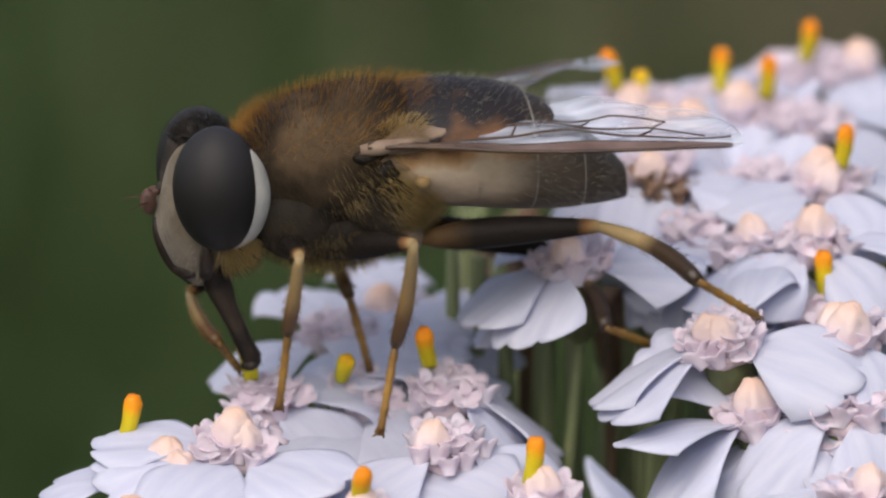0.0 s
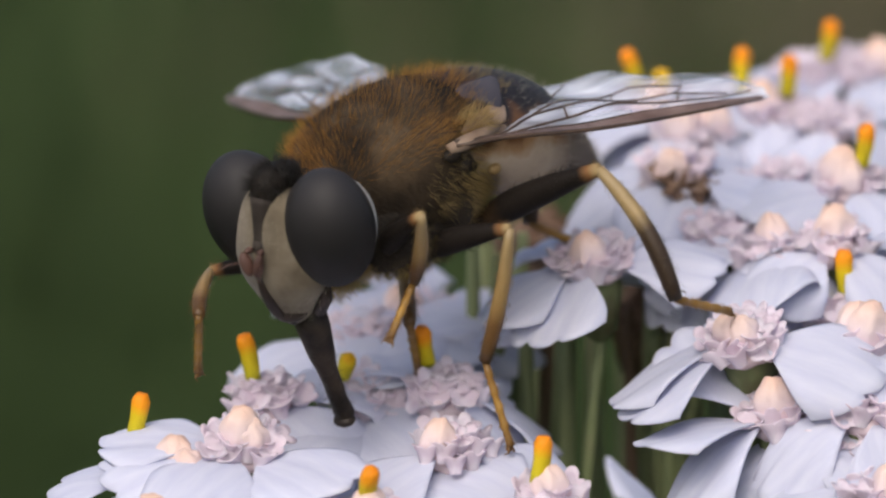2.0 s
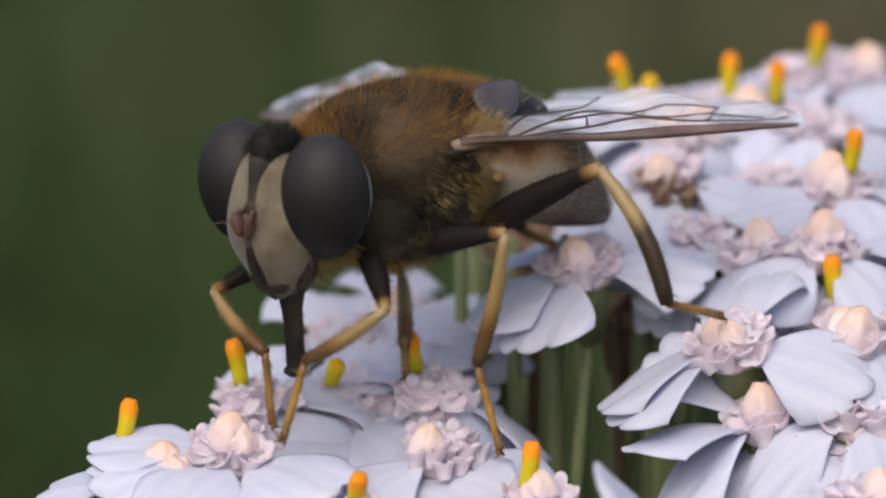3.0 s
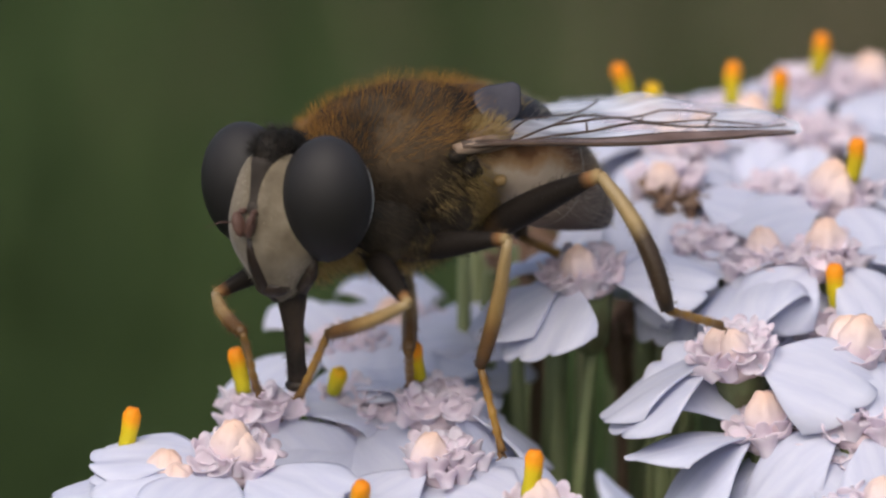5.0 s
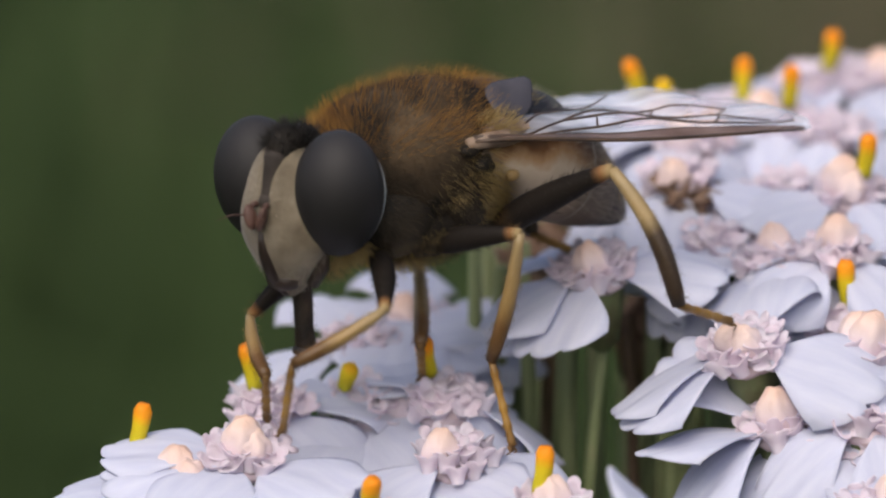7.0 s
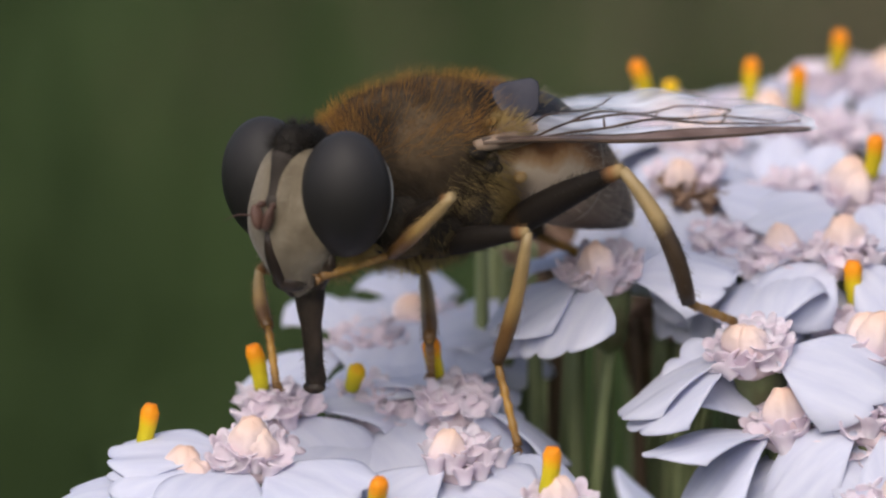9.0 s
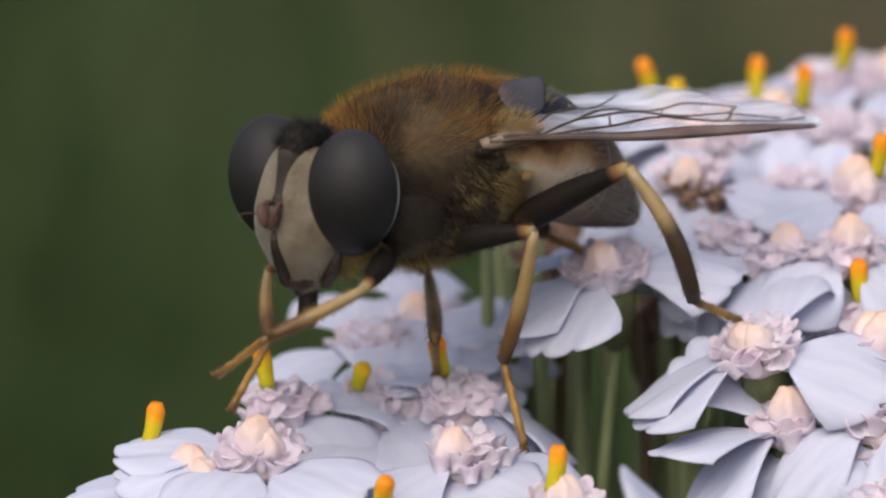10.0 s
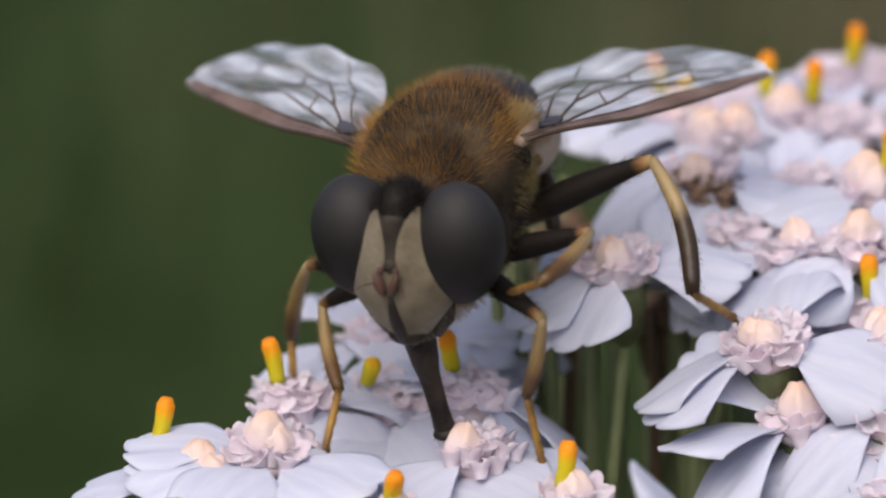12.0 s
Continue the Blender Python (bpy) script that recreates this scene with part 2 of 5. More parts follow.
def abdomen_material():
    """Cream flanks with rusty patches, darker upwards and towards the tail."""
    m = material("abdomen_patched", (0.3, 0.25, 0.18), 0.5, 0.0, 0.22)
    nt = m.node_tree
    b = nt.nodes["Principled BSDF"]
    tc = nt.nodes.new("ShaderNodeTexCoord")
    sp = nt.nodes.new("ShaderNodeSeparateXYZ")
    nt.links.new(tc.outputs["Object"], sp.inputs[0])

    def noisy(axis, lo, hi, scale, much):
        mr = nt.nodes.new("ShaderNodeMapRange")
        mr.clamp = False
        mr.inputs[1].default_value, mr.inputs[2].default_value = lo * MM, hi * MM
        nt.links.new(sp.outputs[axis], mr.inputs[0])
        ns = nt.nodes.new("ShaderNodeTexNoise")
        ns.inputs["Scale"].default_value, ns.inputs["Detail"].default_value = scale, 4
        nt.links.new(tc.outputs["Object"], ns.inputs["Vector"])
        ma = nt.nodes.new("ShaderNodeMath")
        ma.operation = "MULTIPLY_ADD"
        ma.inputs[1].default_value = much
        nt.links.new(ns.outputs[0], ma.inputs[0])
        ad = nt.nodes.new("ShaderNodeMath")
        ad.operation = "ADD"
        ad.inputs[1].default_value = -much / 2
        nt.links.new(mr.outputs[0], ad.inputs[0])
        nt.links.new(ad.outputs[0], ma.inputs[2])
        return ma.outputs[0]
    up = ramp_node(m, [(0.0, (0.34, 0.26, 0.18)), (0.34, (0.52, 0.42, 0.31)), (0.47, (0.40, 0.24, 0.12)), (0.60, (0.18, 0.085, 0.035)), (0.80, (0.018, 0.016, 0.018))])
    nt.links.new(noisy(2, -1.35, 1.55, 620, 0.95), up.inputs[0])
    back = ramp_node(m, [(0.0, (0, 0, 0)), (0.30, (0.12, 0.12, 0.12)), (0.62, (0.75, 0.75, 0.75)), (1.0, (0.92, 0.92, 0.92))])
    nt.links.new(noisy(0, -1.3, -4.4, 420, 0.5), back.inputs[0])
    mx = nt.nodes.new("ShaderNodeMixRGB")
    mx.inputs[2].default_value = (0.036, 0.027, 0.022, 1)
    nt.links.new(back.outputs[0], mx.inputs[0])
    nt.links.new(up.outputs[0], mx.inputs[1])
    nt.links.new(mx.outputs[0], b.inputs["Base Color"])
    n2 = nt.nodes.new("ShaderNodeTexNoise")
    n2.inputs["Scale"].default_value = 3600
    nt.links.new(tc.outputs["Object"], n2.inputs["Vector"])
    bp = nt.nodes.new("ShaderNodeBump")
    bp.inputs["Strength"].default_value, bp.inputs["Distance"].default_value = 0.5, 0.00005
    nt.links.new(n2.outputs[0], bp.inputs["Height"])
    nt.links.new(bp.outputs[0], b.inputs["Normal"])
    return m


ABDOMEN = abdomen_material()
SEAM = grained("segment_edge", [(0.3, (0.13, 0.11, 0.09)), (0.7, (0.36, 0.33, 0.28))], 700, 0.7, 0.3)
BELLY_DARK = grained("belly_brown", [(0.35, (0.05, 0.034, 0.022)), (0.65, (0.20, 0.15, 0.10))], 420, 0.6, 0.35)
FUR_ORANGE = grained("fur_orange", [(0.3, (0.42, 0.21, 0.04)), (0.7, (0.68, 0.385, 0.095))], 900, 0.6, 0.0, through=0.6)
FUR_BROWN = grained("fur_brown", [(0.3, (0.032, 0.021, 0.011)), (0.7, (0.085, 0.057, 0.030))], 900, 0.6, 0.0, through=0.25)
FUR_YELLOW = grained("fur_yellow", [(0.3, (0.42, 0.30, 0.11)), (0.7, (0.68, 0.53, 0.25))], 900, 0.6, 0.0, through=0.5)
POLLEN = grained("pollen_yellow", [(0.3, (0.55, 0.42, 0.05)), (0.7, (0.75, 0.62, 0.15))], 3000, 0.7, 0.2)
FUR_GOLD = grained("fur_gold", [(0.3, (0.32, 0.22, 0.08)), (0.7, (0.56, 0.42, 0.18))], 900, 0.6, 0.0, through=0.35)
FUR_PALE = grained("fur_pale", [(0.3, (0.30, 0.27, 0.20)), (0.7, (0.5, 0.46, 0.38))], 900, 0.6, 0.0, through=0.35)
FUR_BLACK = grained("fur_black", [(0.3, (0.008, 0.007, 0.006)), (0.7, (0.02, 0.016, 0.012))], 900, 0.6, 0.0)
VEIN = grained("vein_brown", [(0.3, (0.035, 0.022, 0.016)), (0.7, (0.09, 0.055, 0.035))], 900, 0.45, 0.1)
DARK_LEG, CREAM = (0.014, 0.011, 0.009), (0.31, 0.225, 0.11)


def wing_material():
    m = material("wing_membrane", (0.42, 0.42, 0.47), 0.18, 0.0, 1.0)
    nt = m.node_tree
    b = nt.nodes["Principled BSDF"]
    tc = nt.nodes.new("ShaderNodeTexCoord")
    sp = nt.nodes.new("ShaderNodeSeparateXYZ")
    nt.links.new(tc.outputs["Object"], sp.inputs[0])
    mr = nt.nodes.new("ShaderNodeMapRange")
    mr.inputs[1].default_value, mr.inputs[2].default_value = 0.0, 4.5 * MM
    nt.links.new(sp.outputs[0], mr.inputs[0])
    r = ramp_node(m, [(0.0, (0.34, 0.21, 0.13)), (0.35, (0.40, 0.38, 0.40)), (0.7, (0.53, 0.56, 0.65))])
    nt.links.new(mr.outputs[0], r.inputs[0])
    nt.links.new(r.outputs[0], b.inputs["Base Color"])
    ns = nt.nodes.new("ShaderNodeTexNoise")
    ns.inputs["Scale"].default_value, ns.inputs["Detail"].default_value = 900, 2
    wm = nt.nodes.new("ShaderNodeMapping")
    wm.inputs["Scale"].default_value = (0.6, 1.4, 1.0)
    nt.links.new(tc.outputs["Object"], wm.inputs[0])
    nt.links.new(wm.outputs[0], ns.inputs["Vector"])
    bp = nt.nodes.new("ShaderNodeBump")
    bp.inputs["Strength"].default_value, bp.inputs["Distance"].default_value = 1.0, 0.0006
    nt.links.new(ns.outputs[0], bp.inputs["Height"])
    nt.links.new(bp.outputs[0], b.inputs["Normal"])
    tr = nt.nodes.new("ShaderNodeBsdfTransparent")
    mx = nt.nodes.new("ShaderNodeMixShader")
    # streaks of varying opacity stand in for bright and dark reflections on the fine pleats
    wv = nt.nodes.new("ShaderNodeTexNoise")
    wv.inputs["Scale"].default_value, wv.inputs["Detail"].default_value = 700, 1.5
    fm = nt.nodes.new("ShaderNodeMapping")
    fm.inputs["Scale"].default_value = (0.45, 2.4, 1.0)
    fm.inputs["Rotation"].default_value = (0, 0, 0.5)
    nt.links.new(tc.outputs["Object"], fm.inputs[0])
    nt.links.new(fm.outputs[0], wv.inputs["Vector"])
    fr = nt.nodes.new("ShaderNodeMapRange")
    fr.inputs[1].default_value, fr.inputs[2].default_value = 0.36, 0.64
    fr.inputs[3].default_value, fr.inputs[4].default_value = 0.22, 0.92
    nt.links.new(wv.outputs[0], fr.inputs[0])
    nt.links.new(fr.outputs[0], mx.inputs[0])
    nt.links.new(tr.outputs[0], mx.inputs[1])
    nt.links.new(b.outputs[0], mx.inputs[2])
    nt.links.new(mx.outputs[0], nt.nodes["Material Output"].inputs[0])
    return m


WING = wing_material()


COSTA = grained("costal_brown", [(0.3, (0.16, 0.095, 0.07)), (0.7, (0.34, 0.24, 0.21))], 900, 0.35, 0.3, 3000, 0.5, through=0.35)
ALULA = grained("alula_grey", [(0.3, (0.055, 0.05, 0.062)), (0.7, (0.14, 0.135, 0.165))], 700, 0.4, 0.3, 2500, 0.5, through=0.4)


GROUND_LEVEL = 1.12


def meadow_material():
    m = material("meadow_ground", (0.03, 0.045, 0.02), 0.95, 0, 0.1)
    nt = m.node_tree
    b = nt.nodes["Principled BSDF"]
    tc = nt.nodes.new("ShaderNodeTexCoord")
    # fresh green grass nearby, a drier olive stand beyond it and to the east
    n1 = nt.nodes.new("ShaderNodeTexNoise")
    n1.inputs["Scale"].default_value, n1.inputs["Detail"].default_value = 1.3, 5
    nt.links.new(tc.outputs["Object"], n1.inputs["Vector"])
    n0 = nt.nodes.new("ShaderNodeTexNoise")
    n0.inputs["Scale"].default_value, n0.inputs["Detail"].default_value = 0.45, 4
    nt.links.new(tc.outputs["Object"], n0.inputs["Vector"])
    dot = nt.nodes.new("ShaderNodeVectorMath")
    dot.operation = "DOT_PRODUCT"
    dot.inputs[1].default_value = (0.9, 0.28, 0.0)
    nt.links.new(tc.outputs["Object"], dot.inputs[0])
    # the drier stand ends after a few metres and gives way to a mixed sward
    sw = nt.nodes.new("ShaderNodeMath")
    sw.operation = "SINE"
    nt.links.new(dot.outputs["Value"], sw.inputs[0])
    tw = nt.nodes.new("ShaderNodeMath")
    tw.operation = "MULTIPLY_ADD"
    tw.inputs[1].default_value = 1.1
    nt.links.new(n0.outputs[0], tw.inputs[0])
    nt.links.new(sw.outputs[0], tw.inputs[2])
    ad = nt.nodes.new("ShaderNodeMath")
    ad.operation = "MULTIPLY_ADD"
    ad.inputs[1].default_value = 1.0
    nt.links.new(n1.outputs[0], ad.inputs[0])
    nt.links.new(tw.outputs[0], ad.inputs[2])
    sh = nt.nodes.new("ShaderNodeMath")
    sh.operation = "SUBTRACT"
    sh.inputs[1].default_value = GROUND_LEVEL
    nt.links.new(ad.outputs[0], sh.inputs[0])
    r = ramp_node(m, [(0.0, (0.037, 0.060, 0.018)), (0.30, (0.041, 0.061, 0.021)), (0.62, (0.085, 0.082, 0.047)), (1.0, (0.092, 0.086, 0.052))])
    nt.links.new(sh.outputs[0], r.inputs[0])
    n3 = nt.nodes.new("ShaderNodeTexNoise")
    n3.inputs["Scale"].default_value, n3.inputs["Detail"].default_value = 60.0, 4
    nt.links.new(tc.outputs["Object"], n3.inputs["Vector"])
    mx = nt.nodes.new("ShaderNodeMixRGB")
    mx.blend_type = "OVERLAY"
    mx.inputs[0].default_value = 0.2
    nt.links.new(r.outputs[0], mx.inputs[1])
    nt.links.new(n3.outputs[0], mx.inputs[2])
    nt.links.new(mx.outputs[0], b.inputs["Base Color"])
    return m


MEADOW = meadow_material()


GRASS = grained("grass_green", [(0.3, (0.048, 0.079, 0.026)), (0.7, (0.077, 0.116, 0.042))], 6, 0.75, 0.0, None, 0.2, 3, (1, 1, 1), 0.25)
HAY = grained("grass_dry", [(0.3, (0.14, 0.126, 0.076)), (0.7, (0.205, 0.182, 0.118))], 6, 0.8, 0.0, None, 0.2, 3, (1, 1, 1), 0.25)


# ---- ground ----
def ground():
    n, vs, fs = 40, [], []
    for j in range(n + 1):
        for i in range(n + 1):
            x, y = [math.copysign(abs(2 * k / n - 1) ** 3, 2 * k / n - 1) * 600000 for k in (i, j)]
            h = 12 * noise.noise(Vector((x, y, 0)) * 0.004) if max(abs(x), abs(y)) < 5000 else 0
            vs.append((x, y, -420 + h))
    for j in range(n):
        for i in range(n):
            a = j * (n + 1) + i
            fs.append((a, a + 1, a + n + 2, a + n + 1))
    ob = link("ground", mesh_of(vs, fs, MEADOW, "ground"))
    tagged(ob, "dark green and brownish blurred meadow ground", "ground", kind="structure")


ground()


def meadow_grass():
    """Blades all over the meadow, fresh ones and dry ones, too many to count."""
    rng = random.Random(77)
    vs, fs, pick = [], [], []
    for _ in range(34000):
        # thick round the path of sight, thinner and thinner away from it
        x, y = rng.gauss(150, 1300), 1500 + rng.gauss(0, 1700)
        if math.hypot(x - 5, y) < 60 or math.hypot(x / 230, (y + 260) / 330) < 1:
            continue
        h, w, a = rng.uniform(60, 190), rng.uniform(2.5, 6), rng.uniform(0, 6.283)
        bx, by = rng.gauss(0, 0.35) * h, rng.gauss(0, 0.35) * h
        dx, dy = math.cos(a) * w, math.sin(a) * w
        i = len(vs)
        z = -424
        vs += [(x - dx, y - dy, z), (x + dx, y + dy, z), (x + bx * 0.35 + dx * 0.8, y + by * 0.35 + dy * 0.8, z + h * 0.6), (x + bx * 0.35 - dx * 0.8, y + by * 0.35 - dy * 0.8, z + h * 0.6), (x + bx, y + by, z + h)]
        fs += [(i, i + 1, i + 2, i + 3), (i + 3, i + 2, i + 4)]
        dry = math.sin(0.9 * x / 1000 + 0.28 * y / 1000 - 0.64 + 0.15 * math.sin(x * 0.006 + y * 0.002) * math.sin(y * 0.003)) + rng.gauss(0, 0.14)
        pick += [1 if dry > 0 else 0] * 2
    ob = link("meadow_grass", mesh_of(vs, fs, [GRASS, HAY], "meadow_grass", picks=pick))
    tagged(ob, "blurred green and dry olive meadow grass far behind", "grass", kind="stuff")


meadow_grass()


# ---- yarrow flowers ----
def petal_geo(rng, length=2.5, width=2.6, droop=0.5, cup=0.25):
    """A ray floret that runs along +x from its claw, with a three-lobed tip."""
    nu, nv, vs, fs = 12, 18, [], []
    lobes = [rng.uniform(0.85, 1.1) for _ in range(3)]
    ph = rng.uniform(0, 6)
    for j in range(nv + 1):
        v = 2 * j / nv - 1
        tip = 1.0 - 0.34 * v * v * abs(v) + 0.10 * (abs(math.cos(v * math.pi * 1.5)) ** 0.6 - 0.6) * lobes[min(2, int((v + 1) * 1.5))]
        for i in range(nu + 1):
            s = i / nu
            w = width / 2 * (0.16 + 0.84 * math.sin(min(1.0, s * 1.25) * math.pi / 2) ** 0.9)
            x = length * s * (1 + (tip - 1) * s)
            y = w * v
            z = -droop * s * s * length * 0.45 + 0.10 * math.sin(s * 3.1) + cup * (v * v - 0.3) * w * 0.4 * (0.4 - s)
            z += 0.03 * math.cos(v * math.pi * 2.5 + ph) * s + 0.09 * math.sin(ph + s * 4 + v * 2) * s - 0.16 * abs(v) ** 3 * s * s
            vs.append(Vector((x, y, z)))
    n = len(vs)
    for j in range(nv):
        for i in range(nu):
            a = j * (nu + 1) + i
            fs.append((a, a + 1, a + nu + 2, a + nu + 1))
    low = [v - Vector((0, 0, 0.045)) for v in vs]
    fs2 = [tuple(n + i for i in q[::-1]) for q in fs]
    rim = [j * (nu + 1) + nu for j in range(nv + 1)]
    rim = list(range(nu + 1)) + rim[1:] + [nv * (nu + 1) + i for i in range(nu - 1, -1, -1)] + [j * (nu + 1) for j in range(nv - 1, 0, -1)]
    sides = [(rim[k], rim[k - 1], n + rim[k - 1], n + rim[k]) for k in range(len(rim))]
    return vs + low, fs + fs2 + sides


def floret_geo(rng, size=1.0):
    """An open disc floret: a short bell with five pointed lobes that lean out round a throat."""
    # radius and height at the notch, then at the lobe's tip
    prof = [(0.20, -0.45, 0.20, -0.45), (0.24, -0.25, 0.25, -0.24), (0.31, -0.05, 0.36, -0.02), (0.36, 0.05, 0.54, 0.15), (0.35, 0.08, 0.54, 0.19), (0.27, 0.02, 0.36, 0.08), (0.16, -0.14, 0.16, -0.14), (0.04, -0.2, 0.04, -0.2)]
    n, vs, fs = 30, [], []
    curl = [rng.uniform(-0.10, 0.30) for _ in range(5)]
    reach = [rng.uniform(0.8, 1.1) for _ in range(5)]
    for r0, z0, r1, z1 in prof:
        for i in range(n):
            a = 2 * math.pi * i / n
            q = i * 5 / n
            k = int(q)
            tip = math.sin(math.pi * (q - k)) ** 0.75
            r = r0 + (r1 - r0) * tip * reach[k]
            z = z0 + (z1 - z0) * tip + curl[k] * tip * max(0.0, r1 - 0.3)
            vs.append(Vector((r * math.cos(a), r * math.sin(a), z)) * size)
    for k in range(len(prof) - 1):
        for i in range(n):
            a, b = k * n + i, k * n + (i + 1) % n
            fs.append((a, b, b + n, a + n))
    fs.append(tuple(range((len(prof) - 1) * n, len(prof) * n)))
    return vs, fs


def bud_geo(size=1.0):
    """A closed floret: a fluted cone with five rounded flanks and a blunt nub."""
    def shape(d):
        a = math.atan2(d.y, d.x)
        up = max(0.0, d.z)
        flute = 0.08 * math.cos(5 * a) * (1 - d.z * d.z)
        return 1 + flute - 0.05 * up * math.sqrt(max(0.0, 1 - d.z * d.z)) + 0.03 * math.exp(-((1 - d.z) / 0.10) ** 2) + 0.16 * noise.noise(d * 2.2 + Vector((size * 9, 0, 0)))
    return ball((0, 0, -0.05 * size), (0.47 * size, 0.47 * size, 0.60 * size), 30, 14, shape)


def anther_geo(length=1.2, r=0.225):
    pts = [(0.05 * math.sin(2.5 * s / 7), 0, length * s / 7) for s in range(8)]
    rad = [r * 0.8, r * 0.86, r * 0.9, r * 0.93, r * 0.97, r * 1.02, r * 1.0, r * 0.68]
    vs, fs = tube(pts, rad, 12)
    rng = random.Random(5)
    return [v + Vector([rng.uniform(-0.012, 0.012) for _ in range(3)]) for v in vs], fs


def stalk_to(a, b, r0, r1, bow=0.5):
    a, b = Vector(a), Vector(b)
    pts = [a.lerp(b, s / 8) + Vector((0, 0, -bow * math.sin(math.pi * s / 8))) for s in range(9)]
    return tube(pts, [r0 + (r1 - r0) * s / 8 for s in range(9)], 8)


RNG = random.Random(11)
PETALS = [mesh_of(*petal_geo(RNG, RNG.uniform(2.6, 3.0), RNG.uniform(2.6, 3.2), d, RNG.uniform(0.1, 0.4)), PETAL, "petal") for d in (0.18, 0.35, 0.6, 0.8, 1.0, 0.08)]
FLORETS = [mesh_of(*floret_geo(RNG, RNG.uniform(0.68, 0.92)), FLORET, "floret") for _ in range(8)]
BUDS = [mesh_of(*bud_geo(s), BUD, "bud") for s in (0.88, 0.98, 1.1)]
ANTHERS = [mesh_of(*anther_geo(n), ANTHER, "anther_column") for n in (1.15, 0.75)]


def cup_geo(r, h):
    n, vs, fs = 24, [], []
    prof = [(0.25, -h), (0.62, -h * 0.85), (0.85, -h * 0.45), (0.95, -0.15), (0.9, 0.0), (0.45, 0.28), (0.02, 0.36)]
    for rr, z in prof:
        for i in range(n):
            a = 2 * math.pi * i / n
            ridge = 1 + 0.05 * math.cos(8 * a + z * 3)
            vs.append(Vector((r * rr * ridge * math.cos(a), r * rr * ridge * math.sin(a), z)))
    for k in range(len(prof) - 1):
        for i in range(n):
            a, b = k * n + i, k * n + (i + 1) % n
            fs.append((a, b, b + n, a + n))
    return vs, fs


DOME = mesh_of(*ball((0, 0, -0.40), (0.80, 0.80, 0.36), 24, 12, lambda d: 1 + 0.05 * math.sin(9 * d.x) * math.sin(9 * d.y)), RIM, "receptacle")
CUPS = [mesh_of(*cup_geo(0.72, 1.9), CUP, "involucre")]


STALK_ENDS = []
WITHER = grained("withered_brown", [(0.3, (0.11, 0.065, 0.044)), (0.55, (0.21, 0.135, 0.095)), (0.75, (0.34, 0.25, 0.19))], 900, 0.85, 0.6, 3000, 0.2)
WITHERED = [mesh_of(*floret_geo(RNG, RNG.uniform(0.6, 0.8)), WITHER, "withered_floret") for _ in range(3)]
WITHERED_CUP = mesh_of(*cup_geo(0.72, 1.9), WITHER, "involucre")


def withered_head(at, tilt, seed, stem):
    """A flower head that is over: a brown cup with shrivelled florets and no petals."""
    rng = random.Random(300 + seed)
    head = new("withered_flower")
    head.matrix_basis = pmm(*at, *tilt, 0)
    tagged(head, "withered brown yarrow flower head behind the fresh ones", "flower", "withered flower heads")
    link("involucre", WITHERED_CUP, head, pmm(0, 0, -0.4))
    for k in range(12):
        r, a = 0.85 * math.sqrt((k + 0.4) / 12), k * 2.39996
        link("floret", WITHERED[rng.randrange(3)], head, pmm(r * math.cos(a), r * math.sin(a), rng.uniform(-0.15, 0.15), rng.uniform(-40, 40), rng.uniform(-40, 40), rng.uniform(0, 360)))
    low = head.matrix_basis.inverted() @ (Vector(stem) * MM) / MM
    STALK_ENDS.append(Vector(stem))
    part("stalk", stalk_to((0, 0, -2.2), low, 0.15, 0.2, -0.04 * abs(low.z)), DRY, head)


